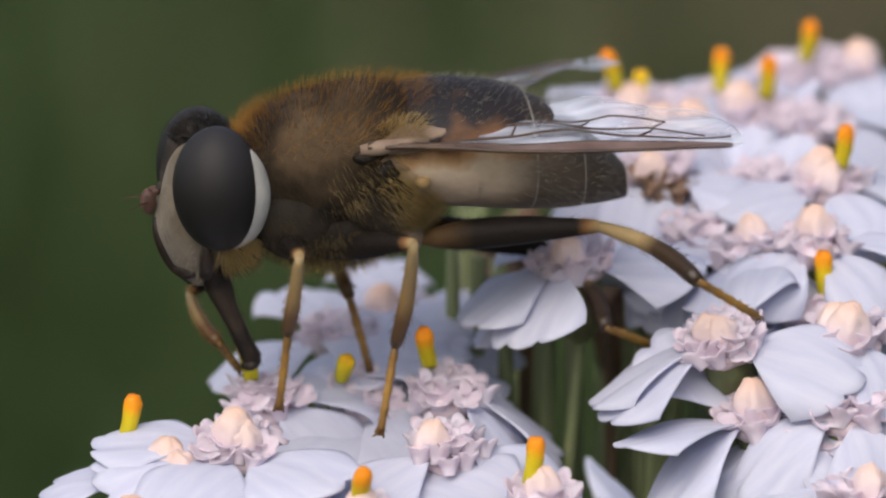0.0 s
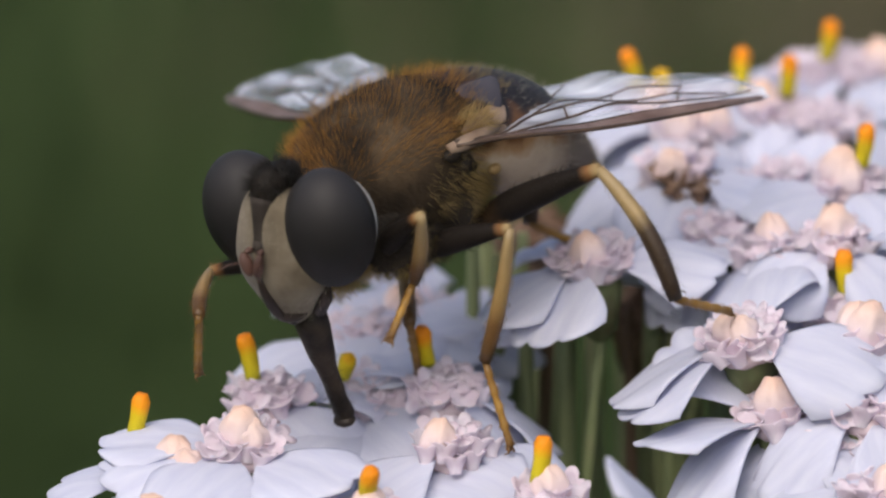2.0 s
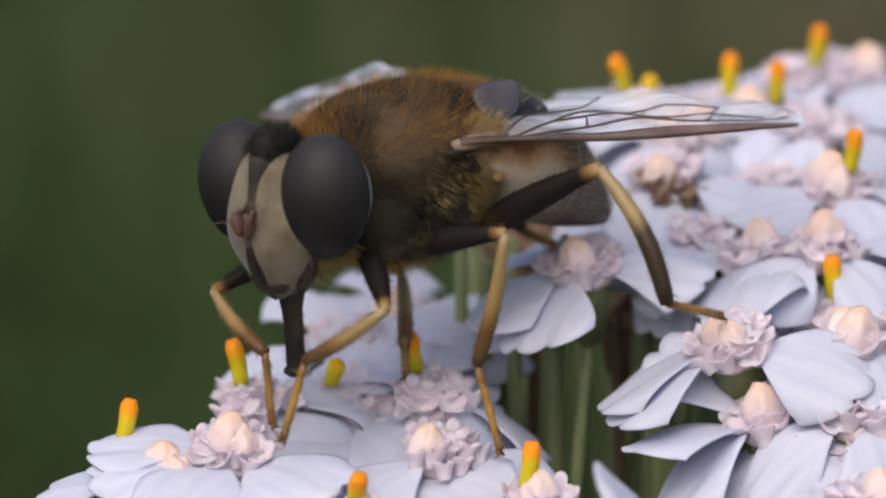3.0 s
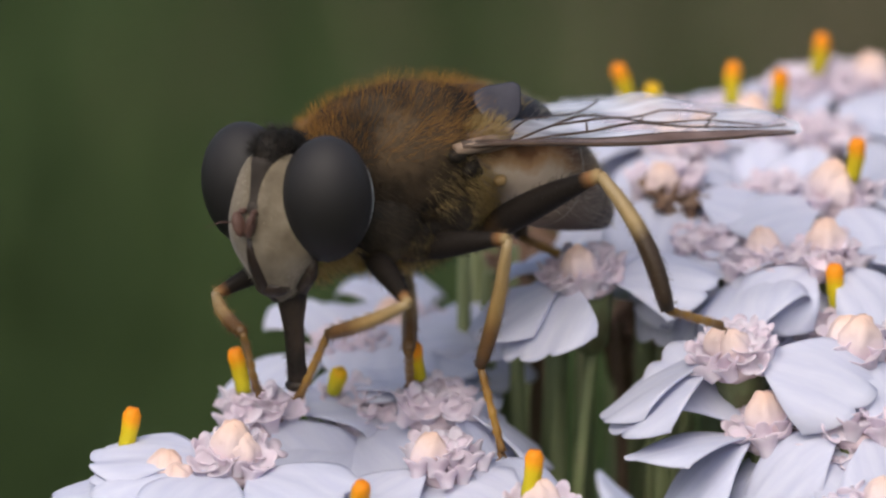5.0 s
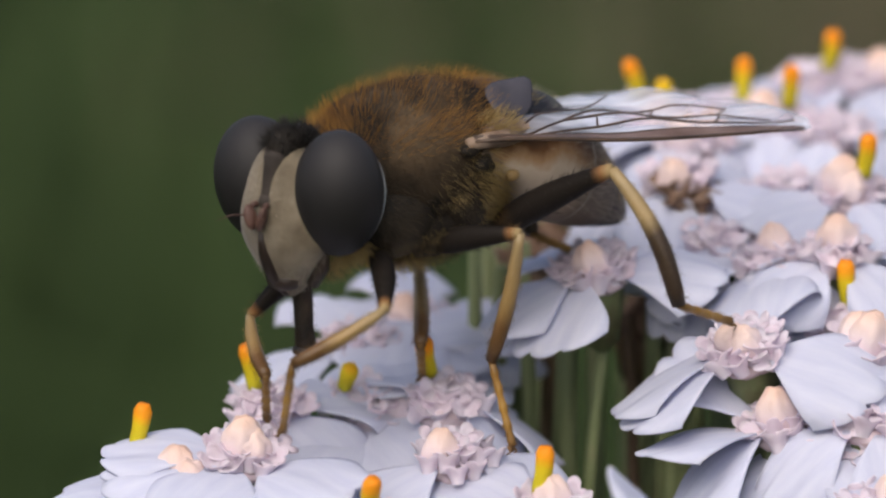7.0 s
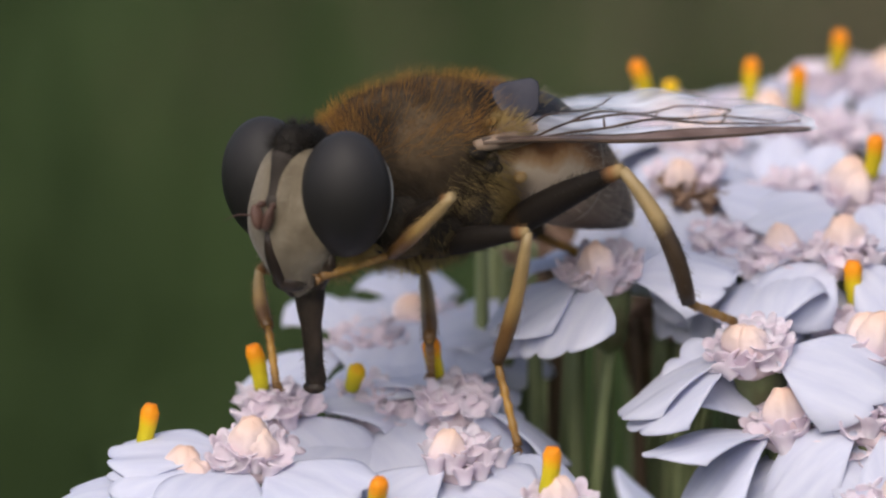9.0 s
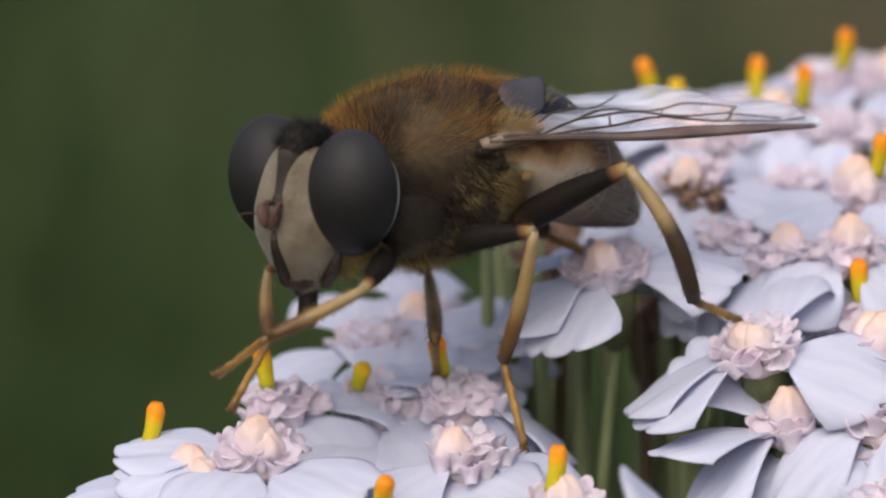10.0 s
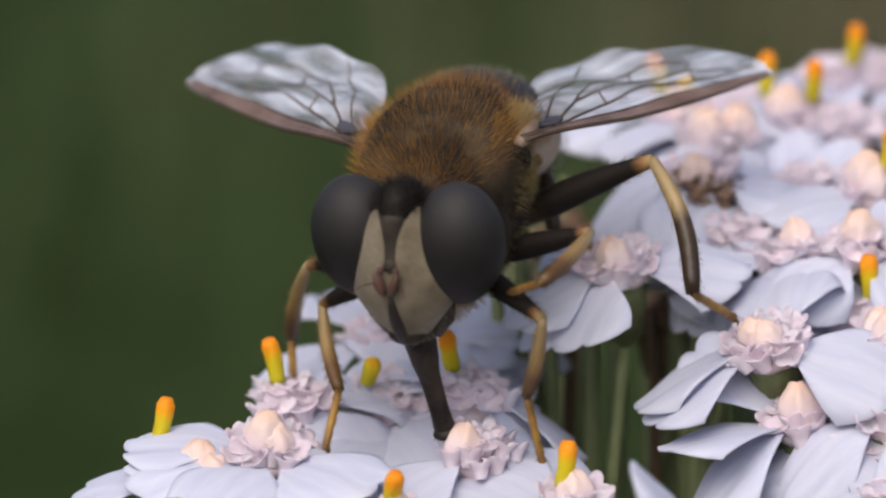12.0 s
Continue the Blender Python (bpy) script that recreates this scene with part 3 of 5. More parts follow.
def yarrow(at, tilt=(0, 0), petals=None, seed=0, stem=(0, 0, -30), disc=16, buds=2, anthers=(), label="", size=1.0):
    """One small flower head. at: the middle of its disc, mm; tilt: degrees about x and y; petals: (angle, lift, kind) each;
    anthers: (x, y, kind, lean_x, lean_y) on the disc; stem: where its stalk meets the main stem, in world mm."""
    rng = random.Random(100 + seed)
    head = new("yarrow_flower")
    head.matrix_basis = pmm(*at, *tilt, 0)
    tagged(head, label or "small white yarrow flower head with pinkish disc on its stalk", "flower", "yarrow flower heads")
    link("involucre", CUPS[0], head, pmm(0, 0, -0.4))
    link("receptacle", DOME, head)
    if petals is None:
        start = rng.uniform(0, 72)
        petals = [(start + 72 * k + rng.uniform(-9, 9), rng.uniform(-30, 5), rng.randrange(5)) for k in range(5)]
    for ang, lift, kind, *roll in petals:
        a = radians(ang)
        link("petal", PETALS[kind], head, pmm(0.74 * math.cos(a), 0.74 * math.sin(a), -0.22, 0, -lift, ang) @ pose(0, 0, 0, roll[0] if roll else rng.uniform(-8, 8), 0, 0) @ Matrix.Scale(size, 4))
    closed = set(rng.sample(range(min(6, disc)), min(buds, 6)))
    for k in range(disc):
        r = 0.94 * math.sqrt((k + 0.35) / disc)
        a = k * 2.39996 + seed
        x, y = r * math.cos(a), r * math.sin(a)
        z = 0.26 * (1 - (r / 0.94) ** 2) - 0.14 + rng.uniform(-0.05, 0.08)
        m = pmm(x, y, z, -y * 28 + rng.uniform(-14, 14), x * 28 + rng.uniform(-14, 14), rng.uniform(0, 360))
        if k in closed:
            m = pmm(x * 0.8, y * 0.8, z + 0.08, -y * 18, x * 18, rng.uniform(0, 360))
            link("bud", BUDS[rng.randrange(3)], head, m)
        else:
            link("floret", FLORETS[rng.randrange(8)], head, m)
    for x, y, z, kind, lx, ly in anthers:
        link("anther_column", ANTHERS[kind], head, pmm(x, y, z, lx, ly, rng.uniform(0, 360)))
    inv = head.matrix_basis.inverted()
    low = inv @ (Vector(stem) * MM) / MM
    STALK_ENDS.append(Vector(stem))
    part("stalk", stalk_to((0, 0, -2.2), low, 0.15, 0.2, -0.04 * abs(low.z)), STALK, head)
    return head


c1 = yarrow((-4.39, 1.20, -4.15), (14, 0), [(30, -8, 0), (240, -40, 3), (320, -25, 1)], 1, (-4.0, 1.9, -20.0), 12, 0, [(-0.3, 0.27, 0.25, 0, -14, -8)])
c2 = yarrow((-2.02, 2.40, -4.40), (24, 0), [(243, 17, 1, -8), (293, 17, 1, 8), (20, -5, 0), (75, 0, 5)], 2, (-2.0, 3.0, -20.0), 13, 0, [(-0.48, 0.05, 0.42, 1, -14, 4)], size=1.12)
c3 = yarrow((-4.72, -2.20, -4.47), (14, 0), [(168, 2, 0), (200, 2, 1), (243, 6, 0), (312, 8, 5)], 3, (-4.5, -1.2, -20.0), 17, 2, [])
c4 = yarrow((0.28, -1.90, -4.57), (14, 0), [(216, -14, 0), (342, -20, 1), (28, -36, 0, -6)], 4, (-0.1, -0.9, -20.0), 17, 1, [])
c5 = yarrow((0.01, 1.20, -4.00), (14, 0), [(322, -34, 1, -20), (6, -36, 5, -8), (110, -10, 0)], 5, (-0.3, 1.9, -20.0), 12, 0, [(-0.39, 0.72, 0.25, 0, -14, 2)])
c6 = yarrow((-1.85, -4.60, -5.73), (14, 0), [(48, 1, 5), (134, 4, 5), (200, -10, 0), (270, -20, 1), (340, -10, 0)], 6, (-1.9, -3.3, -20.0), 13, 1, [(0.04, 0.1, 0.25, 0, -14, -4)])
c7 = yarrow((2.54, -4.20, -5.43), (14, 0), [(140, 4, 0), (190, -10, 1), (260, -20, 0), (330, -20, 1)], 7, (1.9, -3.0, -20.0), 12, 1, [(-0.33, 0.37, 0.25, 0, -14, 3)])
c9 = yarrow((-6.55, -2.60, -5.12), (14, 0), None, 9, (-6.1, -1.5, -20.0), 12, 2, [(-0.95, 1.70, -0.05, 0, -14, 0)], size=0.85)
yarrow((-8.85, -3.50, -7.00), (14, 0), None, 10, (-7.8, -2.3, -20.0), 12, 1, [])
yarrow((-6.50, -4.50, -5.96), (14, 0), None, 11, (-5.8, -3.2, -20.0), 12, 1, [])
yarrow((-2.15, 5.50, -3.52), (9, -4), [(285, 2, 5), (338, -3, 5), (22, 2, 5), (66, 8, 1), (110, 8, 0), (205, -6, 0)], 12, (-2.3, 5.8, -20.0), 26, 0, [], label="white yarrow flower head with a large pale domed disc")
yarrow((-0.71, 7.50, -3.37), (14, 0), [(20, 0, 0), (100, 5, 1), (300, -20, 0), (340, -10, 1)], 13, (-0.9, 7.5, -20.0), 13, 1, [])
yarrow((5.71, -10.00, -4.92), (14, 0), [(135, 42, 0, 41), (250, -20, 0), (20, -20, 0)], 14, (6.4, -8.2, -20.0), 13, 1, [], size=0.85)
r1 = yarrow((3.69, 3.10, -1.10), (10, -6), [(239, -20, 5, 12), (203, -16, 5, 6), (46, -32, 1), (110, -6, 0), (345, 4, 1), (170, -30, 2)], 20, (2.9, 4.0, -20.0), 20, 1, [], size=0.9)
yarrow((7.25, -0.40, -2.28), (20, -14), [(193, -13, 5, 15), (177, -12, 0, 20), (75, 0, 0), (325, -8, 1)], 21, (7.6, 0.4, -20.0), 20, 2, [], size=1.02)
yarrow((8.15, -1.20, -3.95), (12, -8), [(188, 4, 5, 18), (204, -24, 0, 14), (128, 34, 1), (40, 0, 0), (320, -10, 1)], 22, (8.3, -0.6, -20.0), 14, 1, [], size=1.05)
yarrow((6.05, 8.00, 0.25), (10, 0), None, 30, (3.0, 6.4, -20), 11, 1, [], size=0.9)
yarrow((6.87, 5.50, -0.79), (10, 0), None, 31, (4.1, 4.4, -20), 11, 0, [], size=0.82)
yarrow((6.61, 12.00, 0.53), (10, 0), None, 32, (5.2, 9.6, -20), 11, 2, [], size=0.86)
yarrow((5.57, 14.00, 0.80), (10, 0), None, 33, (6.300000000000001, 11.2, -20), 11, 1, [(-0.35, 0.2, 0.3, 0, 0, -20), (0.3, -0.2, 0.2, 1, 0, 0)], size=0.9)
yarrow((7.75, 15.00, 0.66), (10, 0), None, 34, (7.4, 12.0, -20), 11, 0, [(0.3, -0.1, 0.3, 0, 5, 5)], size=0.82)
yarrow((9.67, 2.50, -2.23), (10, 0), None, 35, (9.7, 3.0, -20.0), 11, 0, [(0.3, -0.1, 0.3, 0, 5, 5)], size=0.86)
yarrow((8.28, 4.00, -1.05), (10, 0), None, 36, (8.5, 4.4, -20.0), 11, 1, [], size=0.9)
yarrow((9.79, 3.50, -0.73), (10, 0), None, 37, (9.8, 4.0, -20.0), 11, 1, [], size=0.82)
yarrow((8.82, 8.00, -0.05), (10, 0), None, 38, (6.7, 8.0, -20.0), 11, 0, [], size=0.86)
yarrow((10.34, 7.00, 0.15), (10, 0), None, 39, (8.7, 7.1, -20.0), 11, 2, [(0.3, -0.1, 0.3, 0, 5, 5)], size=0.9)
yarrow((8.84, 13.00, 0.88), (10, 0), None, 40, (8.2, 12.5, -20.0), 11, 1, [(0.3, -0.1, 0.3, 0, 5, 5)], size=0.82)
yarrow((10.28, 12.00, 0.76), (10, 0), None, 41, (6.4, 11.6, -20.0), 11, 0, [], size=0.86)
yarrow((10.18, 17.00, 1.16), (10, 0), None, 42, (10.2, 16.1, -20.0), 11, 0, [(0.3, -0.1, 0.3, 0, 5, 5)], size=0.9)
yarrow((11.58, 17.00, 1.32), (10, 0), None, 43, (9.3, 16.1, -20.0), 11, 1, [], size=0.82)
yarrow((9.56, -2.00, -4.41), (10, 0), None, 44, (9.6, -1.0, -20.0), 11, 1, [], size=0.86)
yarrow((10.22, -2.00, -3.64), (10, 0), None, 45, (10.2, -1.0, -20.0), 11, 0, [], size=0.9)
yarrow((10.37, 0.00, -2.23), (10, 0), None, 46, (10.3, 0.8, -20.0), 11, 2, [], size=0.82)
yarrow((10.35, -4.00, -5.14), (10, 0), None, 47, (10.3, -2.8, -20.0), 11, 1, [], size=0.86)
withered_head((2.22, 9.00, -2.12), (8, -12), 0, (2.7, 9.5, -22))
withered_head((6.18, 7.00, -0.07), (14, 10), 1, (4.7, 7.5, -22))
withered_head((1.81, 11.00, -3.55), (-10, 15), 2, (2.8, 11.5, -22))
withered_head((5.07, 10.00, -4.16), (20, -5), 3, (5.8, 10.5, -22))
withered_head((7.04, 10.00, -0.45), (5, 8), 4, (6.2, 10.5, -22))
withered_head((2.59, 13.00, -2.44), (12, -9), 5, (3.0, 13.5, -22))
withered_head((5.52, 12.00, -3.46), (-6, 4), 6, (6.1, 12.5, -22))


def yarrow_plant(foot, top, ends):
    """The main stem and the branches that carry the stalks."""
    foot, top = Vector(foot), Vector(top)
    geo = tube([foot.lerp(top, s / 10) + Vector((2 * math.sin(s), 1.5 * math.cos(s * 1.3), 0)) * (1 if 0 < s < 10 else 0) for s in range(11)], [1.4 - 0.05 * s for s in range(11)], 12)
    ob = link("yarrow_plant", mesh_of(*geo, STALK, "yarrow_plant"))
    tagged(ob, "upright green yarrow plant with branches under its flower heads", "plant")
    for end in ends:
        mid = top.lerp(end, 0.5) + Vector((0, 0, -4))
        part("branch", tube([top + Vector((0, 0, -1)), top.lerp(mid, 0.6), mid, mid.lerp(end, 0.6), end + Vector((0, 0, 0.4))], [0.6, 0.5, 0.42, 0.36, 0.3], 8), STALK, ob)
    return ob


def bare_stalks(plant, rng):
    """Stalks of the same plant that stand behind the flower heads."""
    for _ in range(40):
        x, y = rng.uniform(0.5, 9.0), rng.uniform(5, 19)
        lean = rng.uniform(-5.5, 5.5)
        top = rng.uniform(-4.5, -1.2)
        pts = [(x + lean * (1 - q / 6) ** 2 * 2, y + 1.5 * (1 - q / 6), top - 58 * (1 - q / 6)) for q in range(7)]
        thick = rng.uniform(0.8, 1.5)
        part("stalk", tube(pts, [r * thick for r in (0.42, 0.38, 0.34, 0.31, 0.27, 0.22, 0.14)], 8), STALK if rng.random() < 0.75 else DRY, plant)


yarrow_plant((-2, 2, -425), (-1.5, 1.0, -60), [e for e in STALK_ENDS if e.x < 5.0])
bare_stalks(yarrow_plant((14, 8, -425), (10, 6, -60), [e for e in STALK_ENDS if e.x >= 5.0]), random.Random(21))



# ---- hoverfly ----
# In its own space the insect looks along +x, its left is +y and z is up; the origin is the middle of its thorax.
fly = new("hoverfly")
tagged(fly, "brown furry hoverfly with dark grey eyes on yarrow flowers", "insect")


# the thorax is a rounded box that rises towards its rear
TC, TR, TP, RISE = (-0.25, 0.0, 0.05), (2.72, 1.92, 1.94), 2.4, 0.10


def thorax_at(d, grow=0.0):
    """The place and normal on the thorax in the direction d, grow millimetres outside it."""
    k = (abs(d.x) ** TP + abs(d.y) ** TP + abs(d.z) ** TP) ** (-1 / TP)
    q = Vector([c * k for c in d])
    n = Vector([math.copysign(abs(c) ** (TP - 1), c) / r for c, r in zip(q, TR)])
    n = Vector((n.x + RISE * n.z, n.y, n.z)).normalized()
    p = Vector([c + r * e for c, r, e in zip(TC, TR, q)])
    p.z -= RISE * p.x
    return p + n * (grow + 0.03 * noise.noise(d * 2.2)), n


def on_thorax(keep, factor=lambda d: 1.0):
    def sample(rng):
        for _ in range(30):
            d = Vector((rng.gauss(0, 1), rng.gauss(0, 1), rng.gauss(0, 1))).normalized()
            if keep(d):
                p, n = thorax_at(d)
                return p, n, factor(d)
        return None
    return sample


def thorax_geo():
    vs, fs = ball((0, 0, 0), (1, 1, 1), 56, 40)
    return [thorax_at(v.normalized())[0] for v in vs], fs


def build_body():
    part("thorax", thorax_geo(), THORAX, fly, "brown furry thorax")
    for s in (1, -1):
        part("fore_pleuron", ball((0.95, s * 0.95, -0.95), (1.15, 0.92, 1.1), 20, 14), PLEURA, fly)
        part("hind_pleuron", ball((-0.75, s * 1.0, -0.75), (0.98, 0.95, 1.1), 20, 14), PLEURA, fly)
        part("lower_pleuron", ball((-0.1, s * 0.9, -1.35), (1.25, 0.9, 0.8), 20, 14), PLEURA, fly)
        skins = [on_ball((0.95, s * 0.95, -0.95), (1.15, 0.92, 1.1), lambda d: s * d.y > 0.1), on_ball((-0.75, s * 1.0, -0.75), (0.98, 0.95, 1.1), lambda d: s * d.y > 0.1), on_ball((-0.1, s * 0.9, -1.35), (1.25, 0.9, 0.8), lambda d: s * d.y > 0.1)]
        for skin in skins:
            part("pleural_fur", hairs(random.Random(31), 900, skin, 0.26, (-0.5, 0, -0.4), 0.004), FUR_BROWN, fly)
        part("hind_coxa", tube([(-0.9, s * 0.8, -1.25), (-1.4, s * 0.84, -1.55), (-1.8, s * 0.88, -1.72), (-2.05, s * 0.9, -1.8)], [0.45, 0.42, 0.34, 0.22], 12), BELLY_DARK, fly, "brown base of the hind leg")
        part("squama", ball((0, 0, 0), (0.85, 0.55, 0.12), 26, 10, lambda d: 1 + 0.10 * math.sin(3 * math.atan2(d.y, d.x) + 0.6)), SQUAMA, fly, "tan membranous flap at the wing base", pmm(-1.85, s * 1.6, 0.85, s * -24, 10, s * 10))
        part("upper_squama", ball((0, 0, 0), (0.90, 0.46, 0.13), 24, 12, lambda d: 1 - 0.18 * d.x + 0.08 * math.sin(4 * math.atan2(d.y, d.x)) + 0.06 * noise.noise(d * 3)), SQUAMA, fly, "", pmm(-1.85, s * 1.62, 1.08, s * -30, 8, s * 8))
        part("lower_squama", ball((0, 0, 0), (0.55, 0.34, 0.10), 22, 10, lambda d: 1 + 0.12 * math.sin(3 * math.atan2(d.y, d.x) + 2.0)), SQUAMA, fly, "", pmm(-1.55, s * 1.72, 0.42, s * -52, 0, s * 16))
        part("haltere", join(tube([(0, 0, 0), (-0.15, s * 0.2, -0.05), (-0.3, s * 0.36, -0.12)], [0.07, 0.05, 0.06], 8), ball((-0.36, s * 0.44, -0.16), (0.2, 0.14, 0.15), 14, 10, lambda d: 1 + 0.15 * d.x)), SCUTELLUM, fly, "honey-coloured club-shaped haltere", pmm(-1.6, s * 1.5, 0.0))
        part("pleural_knob", ball((-1.05, s * 1.84, 0.16), (0.34, 0.22, 0.28), 16, 10, lambda d: 1 + 0.12 * math.sin(4 * d.x + 3 * d.z)), BLACK, fly)
        part("wing_root", tube([(-0.45, s * 1.94, 0.72), (-0.9, s * 2.03, 0.78), (-1.5, s * 2.05, 0.85), (-2.1, s * 2.0, 0.86)], [0.13, 0.19, 0.17, 0.07], 12), SQUAMA, fly, "pinkish tan wing root")
        part("wing_hinge", ball((-0.55, s * 1.92, 0.55), (0.3, 0.18, 0.18), 14, 8), BLACK, fly)
    part("scutellum", ball((-2.75, 0, 1.15), (0.72, 1.2, 0.48), 24, 14), SCUTELLUM, fly, "honey-coloured scutellum")
    part("neck", tube([(1.7, 0, -0.35), (2.4, 0, -0.55)], [0.75, 0.65], 14), PLEURA, fly)
    rng = random.Random(3)
    soft = lambda v, lo, hi: max(0.0, min(1.0, (v - lo) / (hi - lo)))
    # long thin fur all over the back, thickest along its margin and on the rear edge
    thick = lambda d: max(0.13 * soft(d.z, 0.25, 0.6), 0.9 * soft(-d.x, 0.4, 0.85) * soft(d.z, 0.2, 0.5), 0.34 * soft(abs(d.y), 0.45, 0.8) * soft(d.z, 0.22, 0.5), 0.6 * soft(d.x, 0.45, 0.85) * soft(d.z, 0.2, 0.5))
    below = on_ball((0, 0, -0.6), (1.9, 1.7, 1.65), lambda d: d.z < -0.35)
    part("crest_fur", hairs(rng, 3900, on_thorax(lambda d: rng.random() < thick(d), lambda d: 0.75 + 0.35 * thick(d)), 0.48, (-0.3, 0, 0.15), 0.0032), FUR_ORANGE, fly, "orange-brown fur on the back")
    part("back_fur", hairs(rng, 6500, on_thorax(lambda d: d.z > -0.1), 0.13, (-0.6, 0, -0.2), 0.004), FUR_BROWN, fly, "short brown fur")
    part("side_fur", hairs(rng, 5200, on_thorax(lambda d: -0.85 < d.z < 0.3), 0.2, (-0.4, 0, -0.4), 0.0045), FUR_BROWN, fly)
    part("golden_fur", hairs(rng, 4200, on_thorax(lambda d: rng.random() < soft(-d.x, -0.3, 0.3) * soft(0.45 - d.z, 0.0, 0.4) * soft(d.z, -0.9, -0.5) * (0.35 + 0.65 * soft(noise.noise(d * 4.0), -0.1, 0.3))), 0.30, (-0.3, 0, -0.5), 0.0028), FUR_GOLD, fly, "golden longer hairs on the side")
    flank = on_thorax(lambda d: rng.random() < soft(-d.x, 0.2, 0.55) * soft(0.3 - d.z, 0.0, 0.3))
    part("flank_fur", hairs(rng, 7000, flank, 0.36, (-0.35, 0, -0.35), 0.0075), FUR_YELLOW, fly, "long yellowish hairs low on the flank")
    part("breast_fur", hairs(rng, 4600, below, 0.5, (-0.1, 0, -0.2), 0.004), FUR_YELLOW, fly, "yellowish fur below")
    grains = part("pollen", pollen(170, (0, 0, -0.6), (1.9, 1.7, 1.65), lambda d: d.z < -0.5, rng), POLLEN, fly, "yellow pollen grains on the underside")
    grains["kind"] = "stuff"
    for s in (1, -1):
        part("wing_base_fur", hairs(rng, 500, on_ball((-1.7, s * 1.55, 1.0), (0.75, 0.45, 0.26), lambda d: d.x > -0.5 and d.z > -0.3), 0.34, (-0.5, 0, 0.1), 0.006), FUR_YELLOW, fly)
    part("scutellum_fur", hairs(rng, 700, on_ball((-2.75, 0, 1.1), (0.72, 1.15, 0.42), lambda d: d.z > -0.2), 0.5, (-0.6, 0, 0.2), 0.010), FUR_YELLOW, fly)


def pollen(count, c, r, keep, rng):
    """Single grains that cling to the hairs."""
    vs, fs = [], []
    sample = on_ball(c, r, keep)
    for _ in range(count):
        got = sample(rng)
        if got:
            p = got[0] + got[1] * rng.uniform(0.1, 0.4)
            v, f = ball(p, [rng.uniform(0.02, 0.038)] * 3, 6, 4)
            fs += [tuple(i + len(vs) for i in q) for q in f]
            vs += v
    return vs, fs


def build_abdomen():
    ab = new("abdomen")
    ab.parent = fly
    ab.matrix_basis = pmm(-1.75, 0, 0.32)
    # four tergites that overlap like tiles, each a ring of its own, then the belly plates
    ends = [(0.55, 1.88, 1.5), (-1.5, 2.04, 1.74), (-3.0, 1.78, 1.62), (-4.3, 1.2, 1.18), (-5.5, 0.40, 0.45)]
    sag = lambda x: -0.041 * x * x
    n = 36
    for k in range(4):
        x0, w0, h0 = ends[k]
        x1, w1, h1 = ends[k + 1]
        vs, fs, pick = [], [], []
        for j in range(9):
            s = (j / 7.22) if j < 8 else 1.0
            x = x0 + (x1 - x0) * s
            bulge = 0.06 * math.sin(math.pi * s)
            w, h = w0 + (w1 - w0) * s + bulge + 0.03 * s, h0 + (h1 - h0) * s + bulge + 0.03 * s
            for i in range(n):
                a = 2 * math.pi * i / n
                sx = math.sin(a)
                z = h * sx * (1.0 if sx > 0 else 0.8)
                vs.append(Vector((x - (0.08 * s), w * math.cos(a), z + sag(x))))
        for j in range(8):
            for i in range(n):
                a, b = j * n + i, j * n + (i + 1) % n
                fs.append((a, b, b + n, a + n))
                pick.append(1 if j == 7 and k else 0)
        if k == 3:
            fs.append(tuple(range(8 * n, 9 * n)))
            pick.append(0)
        link("segment", mesh_of(vs, fs, [ABDOMEN, SEAM], "segment", picks=pick), ab, None, "dark abdomen segment with tan side patches")
    rng = random.Random(8)

    def abdomen_skin(g):
        x, a = g.uniform(-5.6, 0.2), g.uniform(-0.6, math.pi + 0.6)
        f = max(0.25, 1 - ((abs(x + 1.9) / 3.9) ** 2.4))
        nn = Vector((0, math.cos(a), math.sin(a)))
        return Vector((x, 1.98 * f * nn.y, 1.74 * f * nn.z + sag(x))), nn, 1.0
    part("abdomen_fur", hairs(rng, 2200, abdomen_skin, 0.22, (-0.8, 0, 0.1), 0.0032), FUR_PALE, ab)
    return ab


